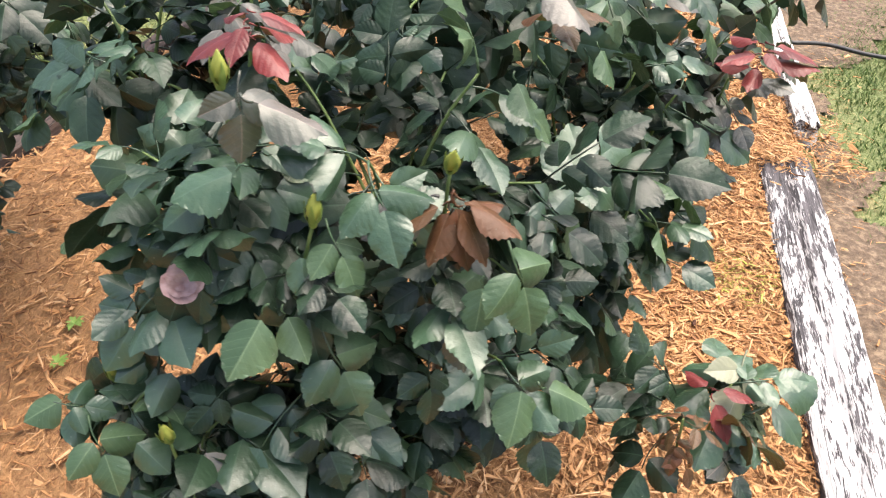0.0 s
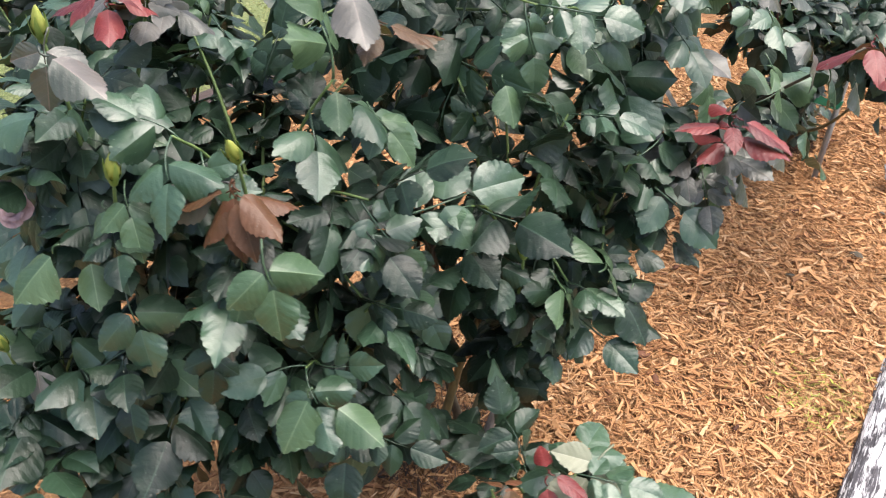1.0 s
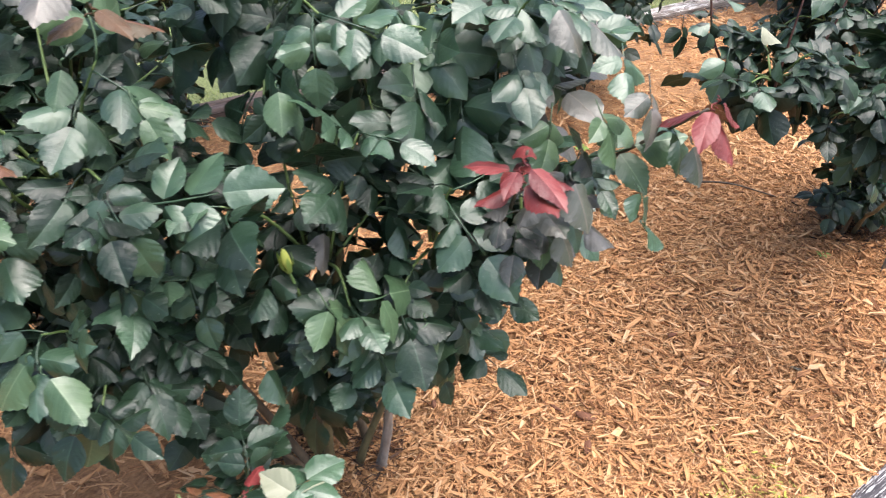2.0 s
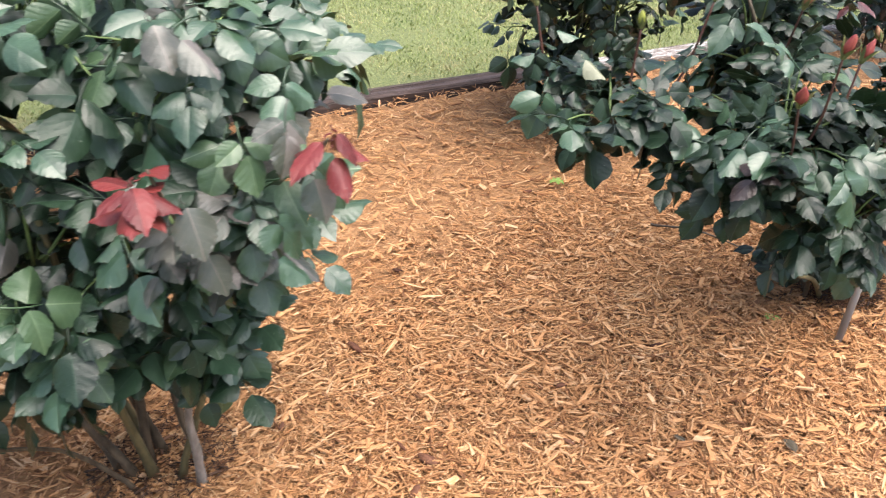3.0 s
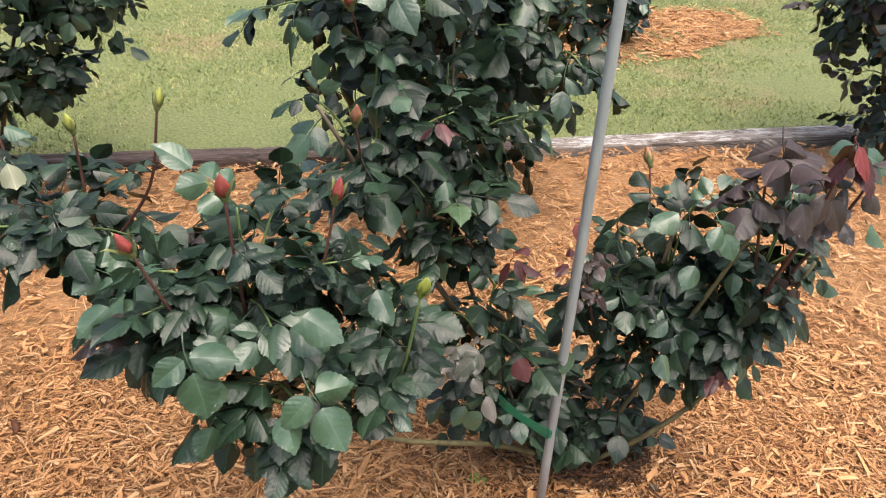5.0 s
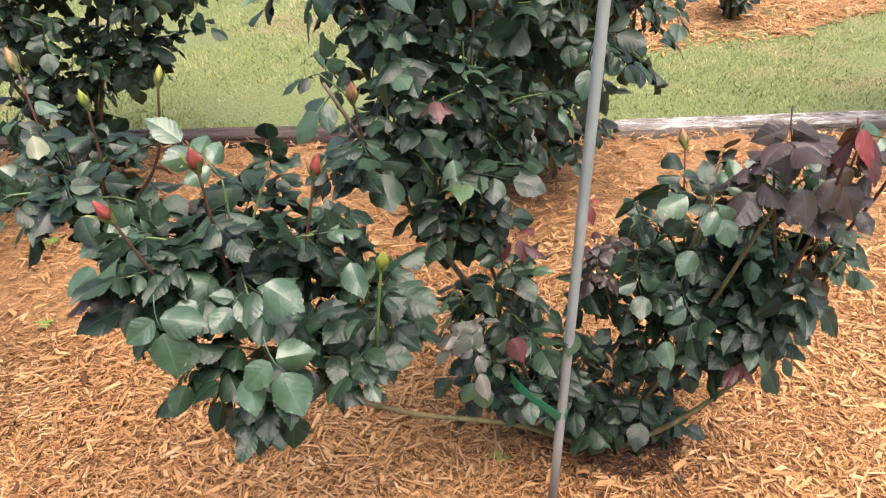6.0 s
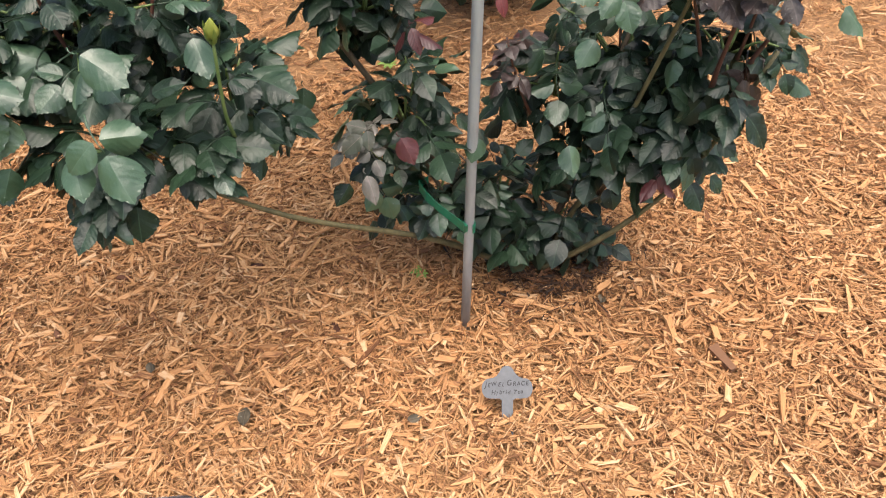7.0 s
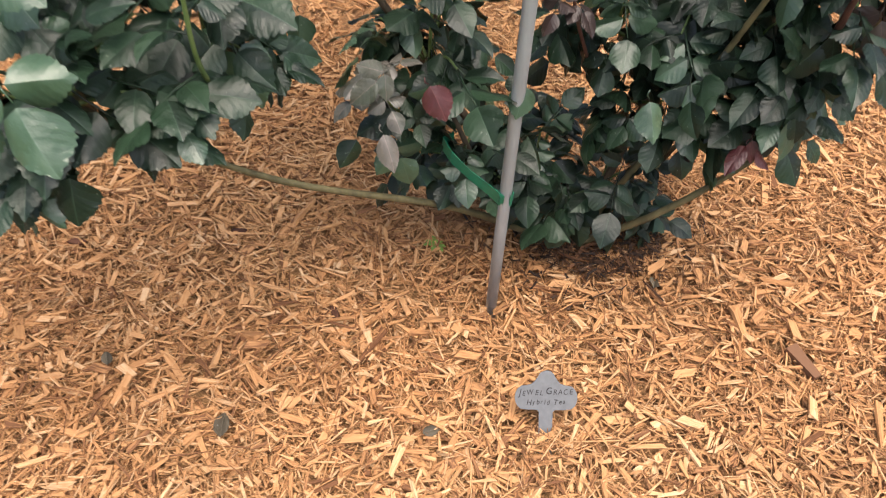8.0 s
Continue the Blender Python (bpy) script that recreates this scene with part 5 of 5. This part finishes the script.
# ---- small things on the mulch ----
def bark_piece(x, y, size, turn, seed):
    rng = random.Random(seed)
    bm = bmesh.new()
    bmesh.ops.create_icosphere(bm, subdivisions=2, radius=0.5)
    for v in bm.verts:
        n = noise.noise(v.co * 3.1 + Vector((seed, 0, 0)))
        v.co = Vector((v.co.x * (1 + 0.5 * n), v.co.y * (0.42 + 0.2 * n), v.co.z * (0.30 + 0.2 * n) + 0.35 * v.co.x * v.co.x))
    ob = part("bark_piece", bm, BARK, None, smooth=True)
    ob.matrix_basis = pose(x, y, bed_z(x, y) + 0.012, rng.uniform(-15, 15), rng.uniform(-15, 15), turn) @ Matrix.Scale(size, 4)
    return tagged(ob, "dark brown curled piece of bark on the mulch", "bark", "bark pieces on the mulch")


for k, (x, y, s, a) in enumerate([(0.387, 1.80, 0.05, 30), (0.445, 1.726, 0.04, 120), (0.40, 2.49, 0.034, 60), (-0.04, 1.86, 0.05, 10), (0.371, 2.197, 0.035, 80), (0.114, 1.582, 0.03, 140), (0.62, 2.648, 0.032, 15), (-0.266, 2.131, 0.03, 40), (0.644, 1.663, 0.022, 70), (0.319, 1.773, 0.03, 0), (0.368, 2.196, 0.022, 33), (0.523, 2.084, 0.03, 20), (-0.42, 2.75, 0.03, 50)]):
    bark_piece(x, y, s, a, 40 + k)


DRY_LEAF = leaf_material("dry_grey_leaf", [(0.0, (0.050, 0.040, 0.026)), (0.5, (0.105, 0.086, 0.058)), (1.0, (0.20, 0.17, 0.12))], (0.16, 0.15, 0.12), 0.6, 0.02, 0.3)


def dead_leaf(x, y, length, turn, seed):
    """One dried rose leaflet, curled and half buried among the chips."""
    rng = random.Random(seed)
    v, f, u = leaflet_geo(length, 0.6 * length, rng.uniform(0.6, 1.2), rng.uniform(-0.3, 0.4), rng, 6)
    ob = new("dead_leaf", mesh_of("dead_leaf", v, f, DRY_LEAF, True, u))
    ob.matrix_basis = pose(x, y, bed_z(x, y) + 0.018, rng.uniform(-12, 12), rng.uniform(-20, 20), turn)
    return tagged(ob, "dry curled grey-brown rose leaf on the mulch", "dead leaf", "dead leaves on the mulch")


for k, (x, y, size, turn) in enumerate([(0.675, 2.288, 0.030, 100), (0.833, 2.464, 0.040, 80), (0.870, 2.759, 0.030, 15), (0.656, 3.191, 0.036, 60)]):
    dead_leaf(x, y, size, turn, 80 + k)


def fallen_twig(points, radius, label):
    v, f = tube_geo(curve_points(points, 6), [radius * (1 - 0.5 * i / (6 * (len(points) - 1))) for i in range(6 * (len(points) - 1) + 1)], 6, 0.15, random.Random(5))
    return tagged(new("twig", mesh_of("twig", v, f, OLD_CANE)), label, "twig")


fallen_twig([(-0.03, 2.93, 0.012), (0.10, 2.99, 0.035), (0.24, 3.05, 0.020)], 0.004, "thin dark fallen twig lying on the mulch")

SPLINTER = chip_material("weathered_brown_wood", [(0.0, (0.16, 0.085, 0.048)), (0.5, (0.26, 0.14, 0.08)), (1.0, (0.36, 0.21, 0.12))])


def wood_block(x, y, turn):
    """A thick splinter of brown wood lying on the mulch."""
    bm = bmesh.new()
    bmesh.ops.create_cube(bm, size=1)
    bmesh.ops.subdivide_edges(bm, edges=bm.edges, cuts=3, use_grid_fill=True)
    for v in bm.verts:
        n = noise.noise(v.co * 4 + Vector((3, 1, 0)))
        v.co = Vector((v.co.x * 0.062 + 0.004 * n, v.co.y * (0.017 - 0.008 * v.co.x) + 0.003 * n, v.co.z * 0.012 + 0.002 * n))
    ob = part("wood_splinter", bm, SPLINTER, None)
    ob.matrix_basis = pose(x, y, bed_z(x, y) + 0.016, 4, 6, turn)
    return tagged(ob, "thick brown splinter of wood on the mulch", "wood splinter")


wood_block(0.847, 3.37, 18)

hose_v, hose_f = tube_geo(curve_points([(1.30, 3.40, 0.02), (1.45, 3.39, 0.02), (1.62, 3.30, 0.015), (1.95, 3.22, 0.015), (2.6, 3.3, 0.01)], 8), [0.0085] * 33, 8)
tagged(new("hose", mesh_of("hose", hose_v, hose_f, HOSE)), "thin black hose lying on the grass", "hose")


def weed(x, y, size, seed, mat, count=9):
    rng = random.Random(seed)
    root = tagged(new("weed"), "small green weed seedling growing through the mulch", "weed", "weeds in the mulch")
    root.matrix_basis = pose(x, y, bed_z(x, y) + 0.008)
    for k in range(count):
        w = 2.4 * k
        d = Vector((math.cos(w), math.sin(w), 0))
        s = d.cross(Vector((0, 0, 1)))
        ln = size * rng.uniform(0.6, 1.1)
        verts = []
        for t, hw in ((0, 0.05), (0.35, 0.16), (0.7, 0.17), (1.0, 0.02)):
            c = d * ln * t + Vector((0, 0, ln * (0.9 * t - 0.65 * t * t)))
            verts += [c + s * hw * ln, c - Vector((0, 0, 0.12 * hw * ln)), c - s * hw * ln]
        faces = [f for i in range(3) for f in ((3 * i, 3 * i + 1, 3 * i + 4, 3 * i + 3), (3 * i + 1, 3 * i + 2, 3 * i + 5, 3 * i + 4))]
        child(new("leaf", mesh_of("leaf", verts, faces, mat)), root)
    return root


for k, (x, y, s) in enumerate([(-0.34, 1.70, 0.028), (-0.82, 1.64, 0.030), (-0.42, 2.88, 0.034), (-0.91, 1.55, 0.034), (-0.89, 1.41, 0.028), (0.49, 2.84, 0.024)]):
    weed(x, y, s, 60 + k, WEED)


# ---- loose stuff: mulch chips and grass ----
def chip_batch(rng, n, pick, zlow=-0.004, zhigh=0.016, size=1.0):
    """n tapered slivers as vertex array (n, 8, 3) at places from pick(n)."""
    xy = pick(n)
    n = len(xy)
    flake = rng.random(n) < 0.20
    ln = np.clip(rng.lognormal(math.log(0.025), 0.50, n), 0.007, 0.085)
    wd = np.clip(np.where(flake, rng.lognormal(math.log(0.0085), 0.34, n), rng.lognormal(math.log(0.0031), 0.42, n)), 0.0013, 0.018)
    ln, wd = size * np.where(flake, np.minimum(ln * 1.15, 4.5 * wd), ln), size * wd
    th = wd * rng.uniform(0.18, 0.42, n)
    box = np.array([(-1, -1, -1), (1, -1, -1), (1, 1, -1), (-1, 1, -1), (-1, -1, 1), (1, -1, 1), (1, 1, 1), (-1, 1, 1)], float) * 0.5
    v = np.repeat(box[None], n, 0)
    v[:, :, 1] *= np.where(v[:, :, 0] > 0, rng.uniform(0.10, 0.9, n)[:, None], rng.uniform(0.3, 1.0, n)[:, None])
    v[:, :, 0] += rng.uniform(-0.2, 0.2, (n, 8))
    v[:, :, 1] += 0.22 * rng.uniform(-1, 1, (n, 1)) * v[:, :, 0]
    v *= np.stack([ln, wd, th], -1)[:, None]
    yaw, pitch, roll = rng.uniform(0, 2 * np.pi, n), rng.normal(0, 0.17, n), rng.normal(0, 0.38, n)
    cy, sy, cp, sp, cr, sr = np.cos(yaw), np.sin(yaw), np.cos(pitch), np.sin(pitch), np.cos(roll), np.sin(roll)
    rot = np.stack([np.stack([cy * cp, cy * sp * sr - sy * cr, cy * sp * cr + sy * sr], -1), np.stack([sy * cp, sy * sp * sr + cy * cr, sy * sp * cr - cy * sr], -1), np.stack([-sp, cp * sr, cp * cr], -1)], -2)
    v = np.einsum("nij,nkj->nki", rot, v)
    x, y = xy[:, 0], xy[:, 1]
    z = 0.010 * np.sin(2.1 * x + 1.3 * y) * np.cos(1.7 * y - 0.6 * x) + 0.006 * np.sin(5.3 * x) * np.sin(4.7 * y + 1)
    v += np.stack([x, y, z + rng.uniform(zlow, zhigh, n)], -1)[:, None]
    return v


CHIP_FACES = np.array([(4, 5, 6, 7), (0, 1, 5, 4), (1, 2, 6, 5), (2, 3, 7, 6), (3, 0, 4, 7)])


def quads_mesh(name, v, quads, mat):
    n, k = v.shape[0], v.shape[1]
    q = quads.shape[1]
    me = bpy.data.meshes.new(name)
    me.vertices.add(n * k)
    me.vertices.foreach_set("co", v.astype(np.float32).ravel())
    idx = (np.arange(n)[:, None, None] * k + quads[None]).reshape(-1).astype(np.int32)
    me.loops.add(len(idx))
    me.loops.foreach_set("vertex_index", idx)
    me.polygons.add(len(idx) // q)
    me.polygons.foreach_set("loop_start", np.arange(0, len(idx), q, dtype=np.int32))
    if k == 8:
        uv = np.array([(0, 0), (1, 0), (1, 1), (0, 1), (0, 0.1), (1, 0.1), (1, 0.9), (0, 0.9)], dtype=np.float32)
        me.uv_layers.new(name="UVMap").data.foreach_set("uv", np.tile(uv[quads].reshape(-1), n))
    me.polygons.foreach_set("use_smooth", np.zeros(len(me.polygons), dtype=bool))
    me.update(calc_edges=True)
    me.materials.append(mat)
    return me


def front(y):
    return np.where(y < 2.45, 0.825 + 0.115 * (y - 1.2), 1.125 + 0.11 * (y - 2.66))


def in_box(rng, x0, x1, y0, y1, keep, soft=0.0):
    def pick(n):
        p = np.stack([rng.uniform(x0, x1, n), rng.uniform(y0, y1, n)], -1)
        inset = np.minimum(np.minimum(p[:, 0] - x0, x1 - p[:, 0]), np.minimum(p[:, 1] - y0, y1 - p[:, 1]))
        return p[keep(p[:, 0], p[:, 1]) & (inset >= soft * rng.random(n))]
    return pick


def on_bed(x, y):
    return (x < front(y) + 0.01) & (x > -1.42 + 0.24 * (y - 2.5) + 0.02)


rng = np.random.default_rng(7)
near = chip_batch(rng, 112000, in_box(rng, -0.45, 1.75, 1.0, 4.2, on_bed, 0.5))
mid = chip_batch(rng, 76000, in_box(rng, -2.4, 2.0, 0.0, 4.9, on_bed, 0.4), size=1.05)
far = chip_batch(rng, 16000, in_box(rng, -2.0, 2.2, 3.9, 8.6, on_bed, 0.4), size=1.3)
side_chips = chip_batch(rng, 9000, in_box(rng, -3.0, 1.3, -2.6, 0.7, on_bed, 0.4), size=1.3)
over = chip_batch(rng, 420, lambda n: np.stack([1.01 + 0.05 * rng.normal(0, 1, n), 2.45 + 0.045 * rng.normal(0, 1, n)], -1), 0.030, 0.062, 0.9)
foot = chip_batch(rng, 130, lambda n: np.stack([0.915 + 0.016 * rng.normal(0, 1, n), 2.940 + 0.022 * rng.normal(0, 1, n)], -1), 0.010, 0.030, 0.8)
spill = chip_batch(rng, 700, in_box(rng, 0.95, 1.30, 2.36, 2.78, lambda x, y: x > 0.9 + 0.3 * (y - 2.36)), 0.0, 0.035)
edge = chip_batch(rng, 3200, in_box(rng, 0.8, 1.9, 0.6, 3.6, lambda x, y: (x > front(y) + 0.16) & (x < front(y) + 0.20 + 0.22 * rng.random(len(x)) ** 2)), -0.03, -0.015, 0.8)
heap = np.concatenate([near, mid, far, side_chips, spill, edge, foot, over])
tagged(child(new("wood_chips", quads_mesh("wood_chips", heap, CHIP_FACES, CHIP)), MULCH), "thick layer of orange-tan wood chips", kind="stuff")

for u, v, ru, rv in ISLANDS:
    chips = chip_batch(rng, round(26000 * ru * rv), in_box(rng, u - 1.3 * ru, u + 1.3 * ru, v - 1.3 * rv, v + 1.3 * rv, lambda x, y: rim(x, y, u, v, ru, rv) < 1 + 0.07 * rng.normal(0, 1, len(x))), -0.036, -0.016, 1.3)
    tagged(new("wood_chips", quads_mesh("wood_chips", chips, CHIP_FACES, CHIP)), "orange wood chips round a small rose", "wood chips", kind="stuff")

# Litter under three bushes; its near-black tone also paints the shade there.
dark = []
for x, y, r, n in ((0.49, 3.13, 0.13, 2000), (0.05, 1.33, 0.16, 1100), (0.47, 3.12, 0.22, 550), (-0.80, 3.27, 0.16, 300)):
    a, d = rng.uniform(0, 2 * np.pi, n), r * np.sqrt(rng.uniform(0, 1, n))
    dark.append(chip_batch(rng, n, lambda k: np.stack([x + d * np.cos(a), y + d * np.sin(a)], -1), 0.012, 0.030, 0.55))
tagged(child(new("dark_litter", quads_mesh("dark_litter", np.concatenate(dark), CHIP_FACES, DARK_CHIP)), MULCH), "dark wet litter round the rose stems, its tone deepened for shade", kind="stuff")

chip_kinds = [quads_mesh("wood_chip", chip_batch(rng, 1, lambda n: np.zeros((n, 2)), 0, 0, 1.0), CHIP_FACES, CHIP) for _ in range(16)]
for k in range(300):
    x, y = rng.uniform(0.52, 0.94), rng.uniform(2.2, 3.5)
    if 0.72 < x < 0.92 and 2.86 < y < 3.05:
        x -= 0.22
    ob = child(new("wood_chip", chip_kinds[k % 16]), MULCH)
    ob.matrix_basis = pose(x, y, bed_z(x, y) + rng.uniform(0.012, 0.024), rng.uniform(-10, 10), rng.uniform(-10, 10), rng.uniform(0, 360))


def blades(n, pick, height):
    xy = pick(n)
    n = len(xy)
    h, w, a = height * rng.uniform(0.5, 1.25, n), rng.uniform(0.0013, 0.0029, n), rng.uniform(0, 2 * np.pi, n)
    lean, b = rng.uniform(0.2, 1.5, n) * h, rng.uniform(0, 2 * np.pi, n)
    p = np.stack([xy[:, 0], xy[:, 1], np.full(n, -0.045)], -1)
    s = np.stack([np.cos(a), np.sin(a), 0 * a], -1) * w[:, None]
    d = np.stack([np.cos(b), np.sin(b), 0 * b], -1) * lean[:, None]
    up = np.stack([0 * h, 0 * h, h], -1)
    return np.stack([p - s, p + s, p + s * 0.7 + 0.35 * d + 0.6 * up, p - s * 0.7 + 0.35 * d + 0.6 * up, p + d + up], 1)


def patchy(x, y):
    return np.sin(3.1 * x + 1.7 * y) + np.sin(2.3 * y - 1.9 * x + 1) + 0.7 * np.sin(7.1 * x - 5.3 * y) + rng.normal(0, 0.5, len(x)) > -0.95


def off_islands(x, y):
    ok = np.ones(len(x), bool)
    for island_at in ISLANDS:
        ok &= rim(x, y, *island_at) > 0.97 + 0.06 * rng.normal(0, 1, len(x))
    return ok


def front_line(y):
    return front(y) + np.where(y < 2.5, 0.40, np.where(y < 3.3, 0.12, 0.40)) + 0.10 * np.sin(5 * y)


back = blades(270000, in_box(rng, -6.2, -0.2, -0.6, 7.8, lambda x, y: (x < -1.42 + 0.24 * (y - 2.5) - 0.11) & patchy(x, y) & off_islands(x, y), 1.2), 0.015)
verge = blades(60000, in_box(rng, 0.9, 2.9, 1.4, 4.6, lambda x, y: (x > front_line(y) + 0.10 * rng.normal(0, 1, len(x))) & patchy(x * 1.7, y * 1.7), 0.7), 0.026)


def grass(turf, mat, label):
    """All blades of one stretch of grass: a quad and a tip each."""
    me, n = bpy.data.meshes.new("grass"), len(turf)
    me.vertices.add(n * 5)
    me.vertices.foreach_set("co", turf.astype(np.float32).ravel())
    quads = (np.arange(n)[:, None] * 5 + np.array([0, 1, 2, 3])[None]).ravel()
    tips = (np.arange(n)[:, None] * 5 + np.array([3, 2, 4])[None]).ravel()
    me.loops.add(n * 7)
    me.loops.foreach_set("vertex_index", np.concatenate([quads, tips]).astype(np.int32))
    me.polygons.add(n * 2)
    me.polygons.foreach_set("loop_start", np.concatenate([np.arange(0, n * 4, 4), n * 4 + np.arange(0, n * 3, 3)]).astype(np.int32))
    me.update(calc_edges=True)
    me.materials.append(mat)
    return tagged(new("grass", me), label, "grass", kind="stuff")


grass(back, BLADE, "short mown grass, green with straw-coloured blades")
grass(verge, VERGE_BLADE, "patchy fresh green grass beside the bare soil")

mo = chip_batch(rng, 260, lambda n: np.stack([0.80 + 0.07 * rng.normal(0, 1, n), 1.84 + 0.06 * rng.normal(0, 1, n)], -1), 0.012, 0.024, 0.45)
tagged(new("moss", quads_mesh("moss", mo, CHIP_FACES, MOSS)), "patch of yellow-green moss on the mulch", "moss", kind="stuff")
